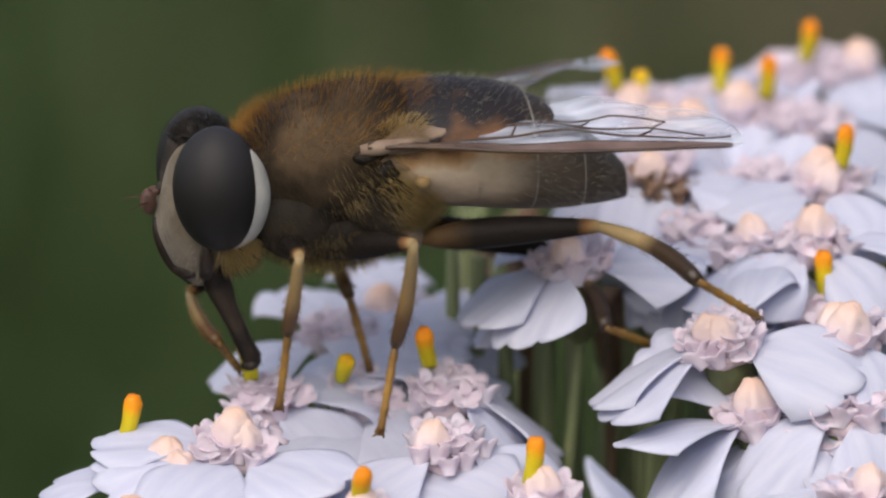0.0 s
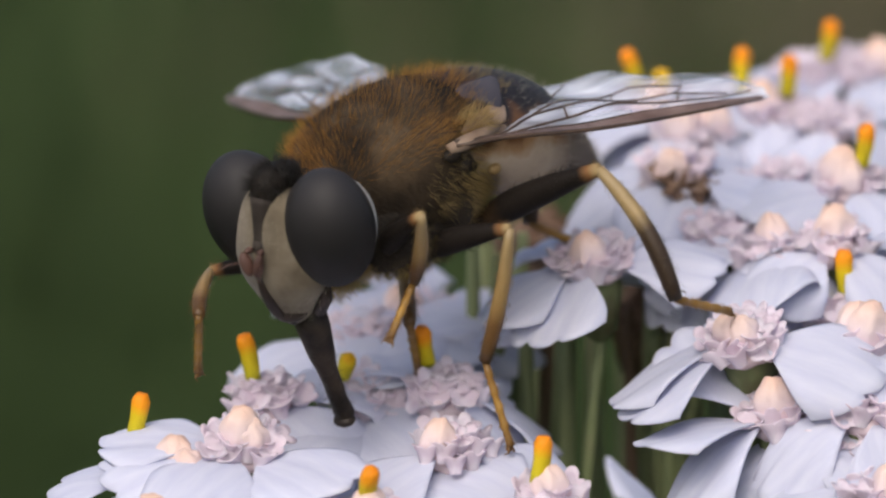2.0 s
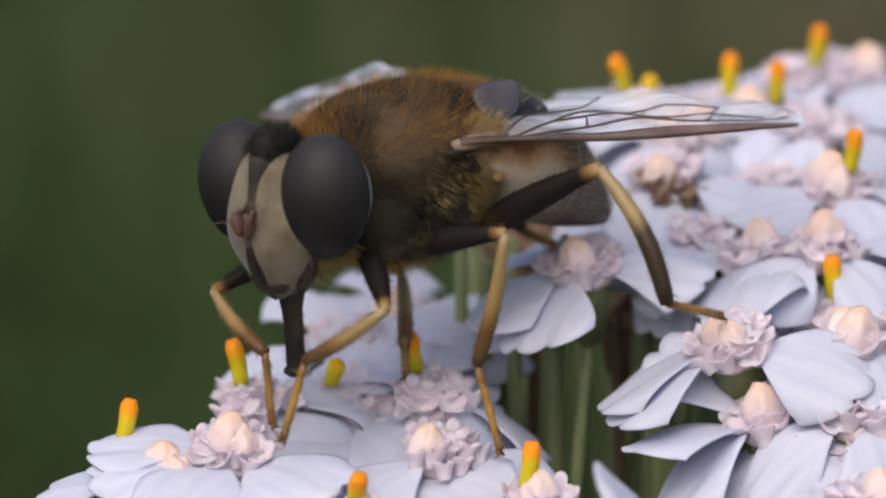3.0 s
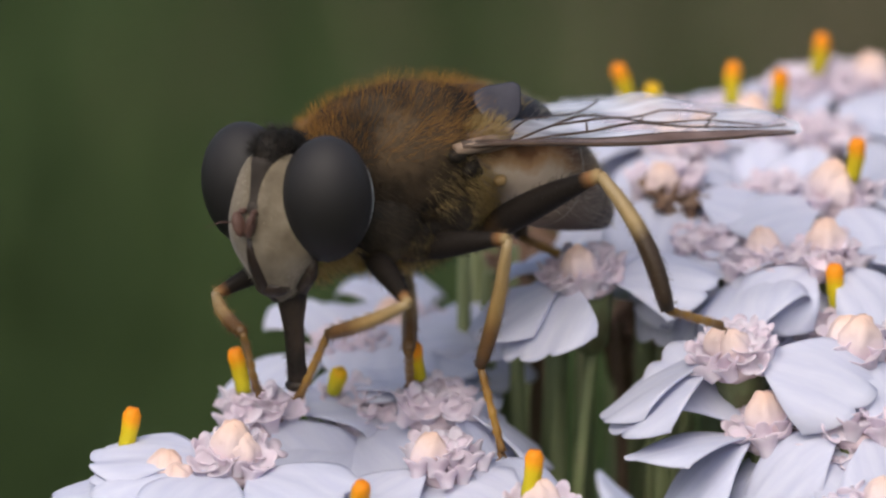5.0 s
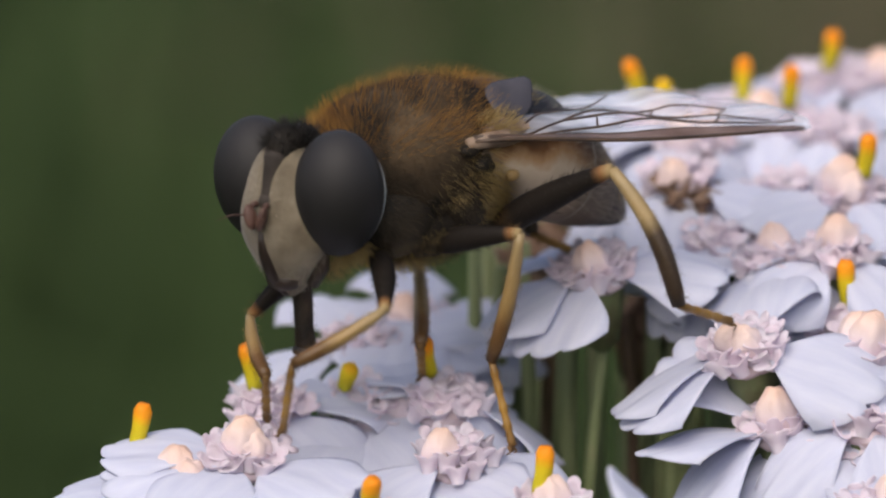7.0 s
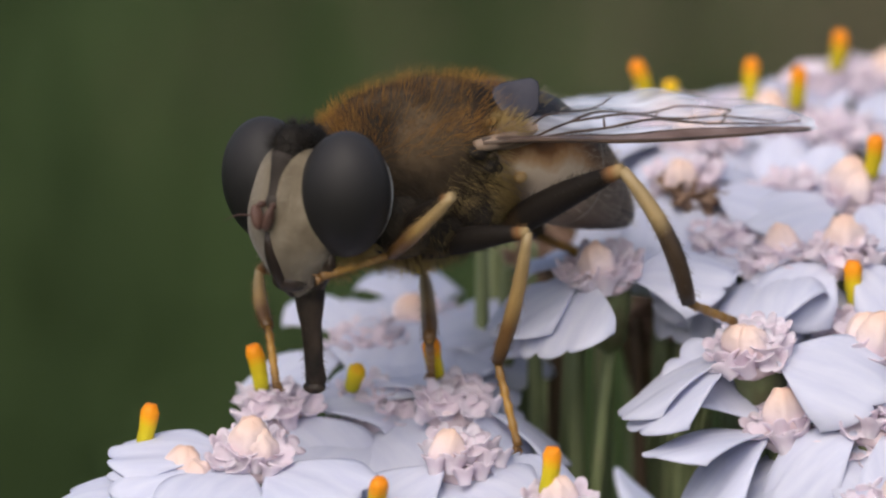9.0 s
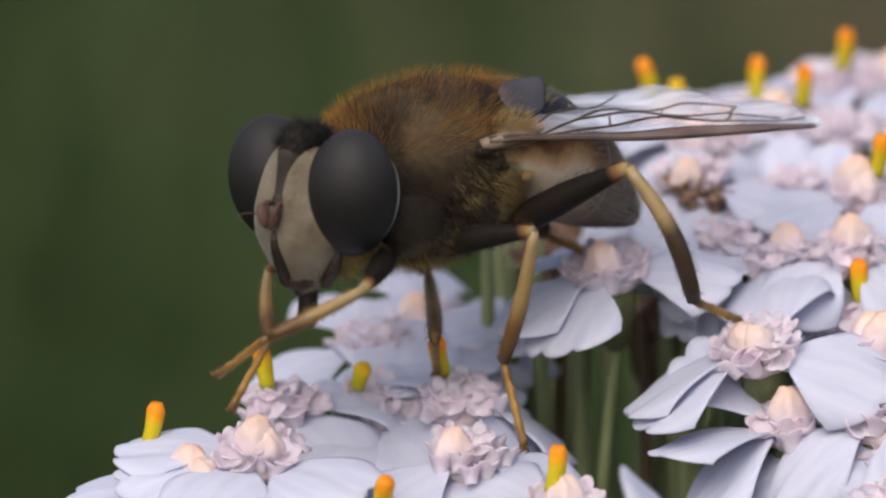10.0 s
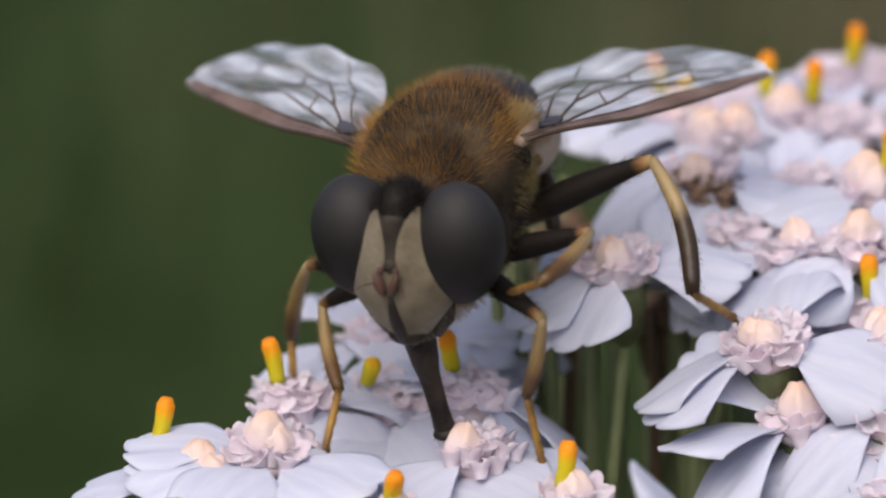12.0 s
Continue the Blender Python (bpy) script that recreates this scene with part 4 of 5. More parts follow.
def build_head():
    head = new("head")
    head.parent = fly
    # face: a long shield that swells into a snout low down
    def face_shape(d):
        k = 1.0 + 0.17 * max(0, d.x) * max(0.0, 0.75 - abs(d.z + 0.25)) * (1 - abs(d.y))
        k += 0.10 * max(0.0, d.x) * math.exp(-((d.z + 0.05) ** 2 + d.y * d.y * 2) * 14)
        k -= 0.50 * max(0.0, -d.z - 0.2) * abs(d.y)
        k += 0.11 * abs(d.y) * max(0.0, d.x)
        return k
    part("face", ball((0.42, 0, -0.46), (0.88, 1.32, 1.90), 40, 32, face_shape), FACE, head, "pale dusted face")
    part("head_capsule", ball((-0.30, 0, -0.05), (0.66, 1.85, 1.2), 32, 20), PALE, head)
    for s in (1, -1):
        m = pmm(0.04, s * 1.26, 0.26, s * -8, 0, s * -12)
        ball_of_eye = dome((1.12, 1.14, 1.54), 0, 180, 40)
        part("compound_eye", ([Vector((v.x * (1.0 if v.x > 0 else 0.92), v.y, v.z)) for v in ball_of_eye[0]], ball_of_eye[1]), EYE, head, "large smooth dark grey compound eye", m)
        rim = dome((1.06, 0.80, 1.40), 60, 180, 24)
        part("eye_rim", ([Vector((v.x, v.y * (1.0 if s * v.y > 0 else 0.3), v.z)) for v in rim[0]], rim[1]), RIMPALE, head, "pale rim behind the eye", m @ pmm(-0.16, 0, -0.14))
        part("antenna", join(ball((0.10, s * 0.07, -0.02), (0.12, 0.08, 0.08), 12, 8), ball((0.26, s * 0.12, -0.30), (0.17, 0.12, 0.31), 16, 12), tube([(0.34, s * 0.2, -0.22), (0.62, s * 0.36, -0.15), (0.95, s * 0.5, -0.2)], [0.022, 0.016, 0.008], 5)), ANTENNA, head, "short red-brown antenna", pmm(1.34, s * 0.11, 0.14, s * -18, 0, s * 12))
        part("cheek", tube([(0.42, s * 1.10, -1.0), (0.40, s * 0.92, -1.55), (0.40, s * 0.6, -1.98)], [0.10, 0.18, 0.16], 10), STRIPE, head)
    part("frontal_prominence", ball((1.08, 0, 0.12), (0.30, 0.26, 0.28), 18, 12), FRONS, head)
    run, rad = [], []
    for k in range(12):
        d = Vector((math.cos(radians(-2 - 6.2 * k)), 0, math.sin(radians(-2 - 6.2 * k))))
        f = face_shape(d) * 1.0
        run.append((0.42 + 0.88 * d.x * f - 0.03, 0, -0.46 + 1.90 * d.z * f))
        rad.append(0.07 + 0.10 * math.sin(math.pi * min(1.0, k / 9)))
    part("facial_stripe", tube(run, rad, 10, 1.0), STRIPE, head, "dark stripe down the face")
    brow = []
    for k in range(9):
        d = Vector((math.cos(radians(58 - 6.5 * k)), 0, math.sin(radians(58 - 6.5 * k))))
        brow.append((0.42 + 0.88 * d.x * face_shape(d) - 0.17, 0, -0.46 + 1.90 * d.z * face_shape(d)))
    part("forehead_band", tube(brow, [0.36, 0.33, 0.28, 0.25, 0.23, 0.22, 0.21, 0.19, 0.12], 12), FRONS, head, "dark grey-brown band above the antennae")
    part("vertex", ball((0.10, 0, 1.42), (0.6, 0.5, 0.36), 20, 12), BLACK, head, "black hairy crown")
    part("forehead", ball((0.42, 0, 1.0), (0.60, 0.50, 0.85), 20, 14, lambda d: 1 - 0.25 * max(0.0, -d.z) * abs(d.y)), BLACK, head)
    part("mouth_edge", ball((0.72, 0, -1.85), (0.42, 0.5, 0.3), 18, 10), STRIPE, head)
    rng = random.Random(4)
    part("crown_fur", hairs(rng, 500, on_ball((0.25, 0, 1.32), (0.62, 0.55, 0.42), lambda d: d.z > 0.0), 0.3, (0.2, 0, 0.2), 0.010), FUR_BLACK, head)
    part("face_fur", hairs(rng, 900, on_ball((0.36, 0, -0.42), (0.95, 1.30, 1.80), lambda d: d.x > 0.1 and abs(d.y) > 0.12), 0.10, (0.2, 0, -0.3), 0.004), FUR_PALE, head)
    part("cheek_fur", hairs(rng, 900, on_ball((-0.3, 0, -0.2), (0.8, 1.7, 1.6), lambda d: d.z < -0.45 and d.x < 0.5), 0.45, (-0.3, 0, -0.2), 0.009), FUR_YELLOW, head)
    # a horny cone, a waist, then the fleshy tip
    horn = tube([(0, 0, 0.8), (0.02, 0, 0.2), (0.06, 0, -0.5), (0.07, 0, -0.9), (0.05, 0, -1.3), (0.05, 0, -1.9), (0.02, 0, -2.3), (0.02, 0, -2.5)], [0.46, 0.43, 0.35, 0.27, 0.25, 0.24, 0.27, 0.20], 18, 0.9)
    bristle = lambda g: (lambda z, a: (Vector((0.05 + 0.24 * math.cos(a), 0.24 * math.sin(a), z)), Vector((math.cos(a), math.sin(a), 0)), 1.0))(g.uniform(-2.5, -0.6), g.uniform(0, 6.283))
    prob = part("proboscis", join(horn, ball((0.10, 0, -2.46), (0.24, 0.30, 0.16), 18, 10), hairs(rng, 160, bristle, 0.14, (0, 0, -0.6), 0.005)), PROBOSCIS_SKIN, head, "black proboscis that narrows to its tip")
    return head, prob


def build_wing(s):
    """One wing along +x from its hinge; its leading edge points forward when it is spread."""
    n, m = 60, 18
    length = 9.0
    smooth = lambda q: q * q * (3 - 2 * q)
    lead = lambda u: 0.10 + 0.36 * smooth(u / 0.4) if u < 0.4 else 0.46 * max(0.0, 1 - ((u - 0.4) / 0.6) ** 4) ** 0.5
    wide = lambda u: 0.5 + 2.45 * smooth(u / 0.36) if u < 0.36 else 2.95 if u < 0.5 else 2.95 * max(0.0, 1 - ((u - 0.5) / 0.5) ** 3.4) ** 0.5
    trail = lambda u: lead(u) - wide(u) + 0.55 * max(0.0, (u - 0.5) / 0.5) ** 3 * -1
    vs, fs = [], []
    for i in range(n + 1):
        u = i / n
        a, b = lead(u), trail(u)
        for j in range(m + 1):
            v = j / m
            y = a + (b - a) * v
            x = length * (u if u < 0.9 else u)
            z = 0.17 * math.sin(v * 9 + u * 9) * (0.3 + v) * (1 - 0.6 * u) - 0.25 * u * u + 0.10 * math.sin(u * 23 + v * 6) * v * (1 - 0.5 * u)
            vs.append(Vector((x, -s * y, z)))
    for i in range(n):
        for j in range(m):
            k = i * (m + 1) + j
            fs.append((k, k + 1, k + m + 2, k + m + 1))
    wing = link("wing", mesh_of(vs, fs, WING, "wing"), fly, None, "clear greyish wing with brown veins")

    def at(u, v):
        a, b = lead(u), trail(u)
        z = 0.17 * math.sin(v * 9 + u * 9) * (0.3 + v) * (1 - 0.6 * u) - 0.25 * u * u + 0.10 * math.sin(u * 23 + v * 6) * v * (1 - 0.5 * u)
        return (length * u, -s * (a + (b - a) * v), z + 0.01)
    runs = [([(0, 0.0), (0.3, 0), (0.6, 0), (0.8, 0), (0.97, 0.1)], 0.085), ([(0, 0.1), (0.25, 0.08), (0.5, 0.07), (0.66, 0.01)], 0.06),
            ([(0, 0.15), (0.3, 0.17), (0.6, 0.15), (0.8, 0.12), (0.95, 0.15)], 0.07), ([(0.1, 0.25), (0.35, 0.30), (0.55, 0.36), (0.68, 0.28), (0.85, 0.25), (0.97, 0.4)], 0.055),
            ([(0.08, 0.3), (0.3, 0.45), (0.55, 0.52), (0.75, 0.5), (0.9, 0.38)], 0.05), ([(0.3, 0.45), (0.45, 0.68), (0.65, 0.72), (0.8, 0.6), (0.76, 0.5)], 0.045),
            ([(0.06, 0.4), (0.22, 0.6), (0.4, 0.78), (0.5, 0.98)], 0.045), ([(0.38, 0.30), (0.40, 0.48)], 0.045), ([(0.55, 0.52), (0.6, 0.71)], 0.045), ([(0.72, 0.27), (0.77, 0.5)], 0.045)]
    for run, r in runs:
        pts = []
        for (u0, v0), (u1, v1) in zip(run, run[1:]):
            for k in range(4):
                f = k / 4
                pts.append(at(u0 + (u1 - u0) * f, v0 + (v1 - v0) * f))
        pts.append(at(*run[-1]))
        part("vein", tube(pts, [r * (1 - 0.5 * k / len(pts)) * 0.75 for k in range(len(pts))], 6), VEIN, wing)
    strip = [(i / 30, j / 2 * 0.14) for i in range(30) for j in range(3)]
    cell = [Vector(at(u, v)) + Vector((0, 0, 0.03)) for u, v in strip] + [Vector(at(u, v)) - Vector((0, 0, 0.03)) for u, v in strip]
    quads = [(i * 3 + j, i * 3 + j + 1, i * 3 + j + 4, i * 3 + j + 3) for i in range(29) for j in range(2)]
    part("costal_cell", (cell, quads + [tuple(q + 90 for q in f[::-1]) for f in quads]), COSTA, wing, "pinkish brown leading edge")
    lobe = ball((0.0, 0.54, 0.0), (0.66, 0.60, 0.04), 28, 8, lambda d: 0.86 + 0.40 * math.exp(-((math.atan2(d.y, d.x) - 0.75) / 0.4) ** 2) + 0.16 * math.exp(-((math.atan2(d.y, d.x) - 2.6) / 0.5) ** 2))
    alula = part("alula", lobe if s > 0 else ([Vector((v.x, -v.y, v.z)) for v in lobe[0]], [q[::-1] for q in lobe[1]]), ALULA, wing, "grey raised lobe at the wing base", pmm(1.35, s * 0.72, 0.20, s * 44, 0, 0))
    return wing, alula


SEG = {"fore": (2.95, 2.5, 1.9), "mid": (2.9, 3.4, 2.15), "hind": (4.35, 3.6, 2.0)}
HIP = {"fore": (1.25, 0.75, -1.75), "mid": (0.05, 0.95, -1.9), "hind": (-2.0, 0.9, -1.78)}


def build_leg(kind):
    lf, lt, ls = SEG[kind]
    thick = {"fore": 1.05, "mid": 1.12, "hind": 1.34}[kind]
    rng = random.Random(len(kind))

    def hairy(geo, length, prof, bow, count, ln):
        def sample(g):
            q, a = g.uniform(0.08, 0.97), g.uniform(0, 6.283)
            k = min(int(q * (len(prof) - 1)), len(prof) - 2)
            r = prof[k] + (prof[k + 1] - prof[k]) * (q * (len(prof) - 1) - k)
            nn = Vector((0, math.cos(a), math.sin(a)))
            return Vector((q * length, 0, bow * math.sin(math.pi * q))) + nn * r, nn, 1.0
        return join(geo, hairs(rng, count, sample, ln, (1.1, 0, 0), 0.006, 0.2))

    def seg(name, mat, length, prof, bow, hair):
        pts = [(length * s / 10, 0, bow * math.sin(math.pi * s / 10)) for s in range(11)]
        geo = hairy(tube(pts, prof, 12), length, prof, bow, hair, 0.15)
        return link(name, mesh_of(geo[0], geo[1], mat, name), fly)
    f = [0.09, 0.22, 0.28, 0.31, 0.31, 0.30, 0.28, 0.25, 0.21, 0.17, 0.13]
    t = [0.12, 0.14, 0.16, 0.17, 0.18, 0.19, 0.20, 0.20, 0.19, 0.18, 0.15]
    femur = seg("femur", LEGMATS[kind][0], lf, [r * thick * 0.9 for r in f], 0.08, 260)
    tibia = seg("tibia", LEGMATS[kind][1], lt, [r * thick * 0.85 for r in t], 0.10 if kind != "hind" else 0.30, 220)
    pts, rad = [], []
    for k in range(5):
        x0, x1 = ls * k / 5, ls * (k + 0.92) / 5
        pts += [(x0, 0, 0), (x0 + (x1 - x0) * 0.6, 0, 0.01), (x1, 0, 0)]
        rad += [0.075, 0.092, 0.098]
    claws = join(tube([(ls * 0.98, 0.03, 0), (ls * 1.05, 0.12, -0.02), (ls * 1.06, 0.14, -0.14)], [0.04, 0.03, 0.01], 5), tube([(ls * 0.98, -0.03, 0), (ls * 1.05, -0.12, -0.02), (ls * 1.06, -0.14, -0.14)], [0.04, 0.03, 0.01], 5), ball((ls * 1.0, 0, -0.05), (0.1, 0.14, 0.05), 10, 6))
    geo = hairy(join(tube(pts, [r * (0.8 + 0.25 * thick) for r in rad], 10), claws), ls, [0.09, 0.09], 0.0, 110, 0.12)
    tarsus = link("tarsus", mesh_of(geo[0], geo[1], LEGMATS[kind][2], "tarsus"), fly, None, "amber jointed foot")
    return femur, tibia, tarsus


def leg_mats(kind):
    lf, lt, ls = SEG[kind]
    base = (0.12, 0.072, 0.032) if kind == "hind" else (0.05, 0.035, 0.015)
    fem = banded("femur_" + kind, [(0.0, base), (0.14, tuple(c * 0.6 for c in base)), (0.32, DARK_LEG), (0.87, DARK_LEG), (0.94, (0.20, 0.10, 0.04)), (1.0, CREAM)], 0, 0.0, lf, 0.6, 0.12, 0.02, 1200)
    if kind == "hind":
        tib = banded("tibia_hind", [(0.0, CREAM), (0.38, (0.34, 0.24, 0.11)), (0.52, (0.05, 0.03, 0.015)), (1.0, (0.03, 0.018, 0.01))], 0, 0.0, lt, 0.42, 0.45, 0.02, 1200)
    else:
        tib = banded("tibia_" + kind, [(0.0, CREAM), (0.5, (0.30, 0.19, 0.07)), (0.72, (0.13, 0.065, 0.02)), (1.0, (0.09, 0.045, 0.012))], 0, 0.0, lt, 0.42, 0.45, 0.02, 1200)
    tar = banded("tarsus_" + kind, [(0.0, (0.14, 0.075, 0.02)), (0.3, (0.30, 0.16, 0.035)), (0.6, (0.36, 0.20, 0.04)), (1.0, (0.14, 0.07, 0.02))], 0, 0.0, ls, 0.42, 0.45, 0.03, 1200)
    return fem, tib, tar


LEGMATS = {k: leg_mats(k) for k in SEG}
build_body()
fly_abdomen = build_abdomen()
fly_head, fly_proboscis = build_head()
(wing_left, alula_left), (wing_right, alula_right) = build_wing(1), build_wing(-1)
LEGS = {(kind, s): build_leg(kind) for kind in SEG for s in (1, -1)}


# ---- movement ----
BODY = [(0, -2.29, 0.7, 1.65, 0, 1.9, 191.4), (0.25, -2.15, 0.7, 1.68, 0, 1.9, 192), (0.5, -1.93, 0.7, 1.73, 0, 2, 197.6), (0.65, -2, 0.7, 1.7, 0, 3, 197), (0.8, -2.23, 0.7, 1.66, 0, 4.1, 191.1), (0.9, -2.9, 0.7, 1.65, 0, 3.9, 193.6), (1, -3.28, 0.65, 1.58, 0, 6, 194.1), (1.2, -3.35, 0.5, 1.43, 0, 5.2, 194), (1.4, -3.26, 0.4, 1.44, 0, 5, 196.1), (1.5, -2.24, 0.2, 1.6, 0, 2.81, 216.1), (1.6, -2.06, 0.1, 1.63, 0, 2.74, 217.9), (1.8, -1.83, 0, 1.58, 0, 5.49, 222.9)]
BODY += [(2, -1.51, 0, 1.6, 0, 7.44, 225.1), (2.2, -1.28, 0, 1.73, 0, 1.79, 222.6), (2.5, -1.14, 0, 1.85, 0, -1.7, 220.6), (3, -1.13, 0, 1.9, 0, -1.8, 220.5), (5, -1.14, 0, 2.03, 0, -2, 220.3), (5.5, -1.14, 0, 2.07, 0, -2, 220.3), (6, -1.13, 0, 2.08, 0, -2, 220.3), (7, -1.11, 0, 2.06, 0, -2.2, 220.2), (9, -1.09, 0, 2.04, 0, -2.5, 220), (9.5, -1.08, 0, 2.05, 0, -2.5, 220), (10.5, -1.08, 0, 2.04, 0, -2.5, 220), (11, -1.06, 0, 2.03, 0, -2.5, 220)]
BODY += [(11.5, -1, 0, 1.97, 0, -2.2, 221), (11.6, -0.8, 0, 1.83, 2, -1, 228), (11.7, -0.71, 0, 1.66, 4, 3, 241), (11.8, -0.7, 0, 1.5, 6, 6.5, 253), (12, -0.7, 0, 1.46, 6, 7.2, 255)]
HEAD = [(0, 0, 1, 0.3, 0.07, 0.2), (0.25, 0, 2, 3, 0.1, 0.2), (0.5, 1.2, 5.7, 6.5, 0.19, 0.19), (0.65, 1, 6, 5, 0.16, 0.2), (0.8, 0.8, 7, -0.8, 0.13, 0.23), (0.9, -0.5, 1.2, 0.6, 0.08, 0.17), (1, 0.4, 0.1, 1.5, 0.05, 0.15), (1.4, 0.6, 0, 1.9, 0.04, 0.17), (1.5, 0.9, 1.99, 3.8, 0.06, 0.15), (1.6, 1.9, 0.56, 4.2, 0.15, 0.04), (1.8, -1.7, 7.41, 6, 0.22, 0.02), (2, -2.5, 11.86, 3.7, 0.2, 0.02), (2.2, -2.4, 10.01, 7.5, 0.23, 0.01), (2.5, 0, 9, 9.3, 0.23, 0.04)]
HEAD += [(6, 0, 6.5, 8.3, 0.21, 0.04), (9.5, 0, 5.6, 7.7, 0.22, 0.03), (11.5, 0, 6, 7.5, 0.22, 0.03), (11.7, -2.5, 6, 0, 0.18, -0.03), (11.8, -4.5, 6.9, -7, 0.12, -0.12), (12, -4.6, 6.9, -7.5, 0.12, -0.12)]
PROBOSCIS = [(0, -0.32, 20, 0), (0.5, -0.4, 19, 0), (0.8, -0.36, 16, 0), (1.4, 0.1, 18, 0), (1.5, 0.32, 8, 0), (1.6, -0.18, 3, 0), (1.8, -1.2, 3, 2), (2, -1.2, 6, 2), (2.2, 0.26, 2, 0), (2.5, 0.68, -5, 0), (3, -0.02, -2, 0), (5, -0.3, 0, 0), (5.5, 0.92, -8, 0), (6, -0.32, -2, 0), (6.5, 0.24, 0, 0), (7, 0.44, -1, 0), (8, 0.16, 0, 0), (8.8, -0.36, 0, 2), (9, -0.42, 0, 2), (9.2, 0.06, -2, 0)]
PROBOSCIS += [(9.5, 1.06, -10, 0), (10, 1.18, -8, 0), (10.5, 1.18, -8, 0), (10.8, 0.3, 0, 0), (11, -0.06, -2, 0), (11.2, -0.3, 6, 3), (11.3, -0.52, 9, 4), (11.5, 0.04, 0, 2), (11.7, -0.3, 2, 4), (11.8, -0.54, 0, 8), (12, -0.66, 0, 9)]
WINGS = [(0, 10, 0.2, 35, -1.8, 12, 8), (0.5, 13, -0.2, 40, -1.2, 13, 5), (1.0, 14, 0.5, 44, 0, 12, 5), (1.4, 16, -1, 44, -1.5, 13, 5), (1.6, 14, 0, 56, 3, 11, 12), (1.8, 16, 2, 65, 5.4, 9, 16), (2.0, 16, 3, 66, 7, 8, 16), (2.3, 20, -1.5, 67, 7, 9, 24)]
WINGS += [(2.5, 23, -3, 67, 6.8, 10, 28), (3, 22, -2.8, 66, 6.8, 10, 26), (5, 20, -2, 60, 8, 11, 16), (5.5, 19, -1.7, 54, 9, 11.5, 9), (11.5, 17, -2.5, 50, 9, 12, 7), (11.7, 22, 4, 54, 1, 10, 17), (11.8, 30, 5, 48, -3, 16, 17), (12, 31, 4, 47, -3, 17, 17)]
# knees, ankles and toes of the six legs, in world millimetres
JOINTS = {}
JOINTS['fore', 1] = [(0, -2.91, -3.17, 0.24, -3.23, -1.91, -1.89, -3.46, -1.73, -3.77), (0.5, -2.35, -3.28, -0.22, -3.04, -1.87, -2.16, -3.67, -1.57, -3.93), (0.8, -2.83, -3.18, -0.21, -3.28, -1.88, -2.3, -3.65, -1.25, -4.05), (1, -3.37, -3.18, -0.08, -3.62, -1.83, -2.17, -3.78, -1.41, -4.02), (1.2, -3.42, -3.3, -0.06, -3.58, -1.95, -2.16, -3.63, -1.51, -4), (1.4, -3.33, -3.44, -0.02, -3.62, -2.13, -2.12, -3.74, -1.69, -3.97), (1.5, -2.02, -3.94, -0.51, -3.05, -2.41, -2.2, -3.76, -1.97, -3.91), (1.6, -1.34, -3.85, -0.78, -1.77, -2.39, -2.76, -2.08, -2.87, -4.58), (1.8, -0.96, -3.96, -0.76, -1.64, -2.57, -2.73, -2.11, -3.04, -4.51)]
JOINTS['fore', 1] += [(2, -0.53, -3.46, 1.26, -0.71, -1.91, -0.68, -1.27, -3.4, -1.71), (2.1, -0.84, -4.06, 0.47, -1.92, -2.46, -1.11, -2.48, -1.77, -2.79), (2.2, -1.34, -4.28, -0.36, -2.97, -2.92, -1.7, -2.84, -3.08, -3.58), (2.5, -1.68, -4.3, -0.46, -3.54, -4.09, -2.11, -4.83, -3.63, -3.43), (3, -1.09, -4.17, -0.72, -3, -3.37, -2.13, -3.52, -3.84, -3.9), (4, -1.24, -4.26, -0.44, -3.36, -4.38, -1.77, -4.18, -3.85, -3.4), (5, -0.62, -4.09, -0.37, -2.53, -2.84, -1.39, -3.22, -2.23, -3.05), (5.5, -1.46, -4.28, -0.34, -3.34, -3.33, -1.69, -3.96, -3.79, -3.43), (6, -1.61, -4.33, -0.08, -3.04, -2.86, -1.5, -3.14, -1.86, -3.12)]
JOINTS['fore', 1] += [(6.5, -0.51, -4.13, 0.05, -2.35, -2.79, -0.98, -3.23, -1.85, -2.38), (7, -1.43, -4.2, -0.61, -3.59, -4.56, -1.83, -3.84, -3.93, -3.61), (8, -1.52, -4.23, -0.54, -3.52, -3.73, -1.95, -4.22, -3.12, -3.6), (8.8, -1.05, -4.27, -0.17, -2.8, -2.99, -1.42, -3.24, -2.06, -3.02), (9, -0.01, -3.31, 1.95, -1.49, -2.15, 0.29, -3.14, -3.01, -0.07), (9.2, -1.62, -4.33, -0.17, -2.85, -2.72, -1.63, -3.01, -2.13, -3.43), (9.5, -2.12, -4.28, -0.17, -3.94, -3.51, -1.7, -3.52, -2.2, -3.01), (10, -2.2, -4.28, -0.1, -4.43, -4.62, -1.17, -5.67, -3.74, -2.3), (10.2, -2.01, -4.3, -0.2, -4.13, -4.03, -1.49, -4.96, -3.51, -3.11)]
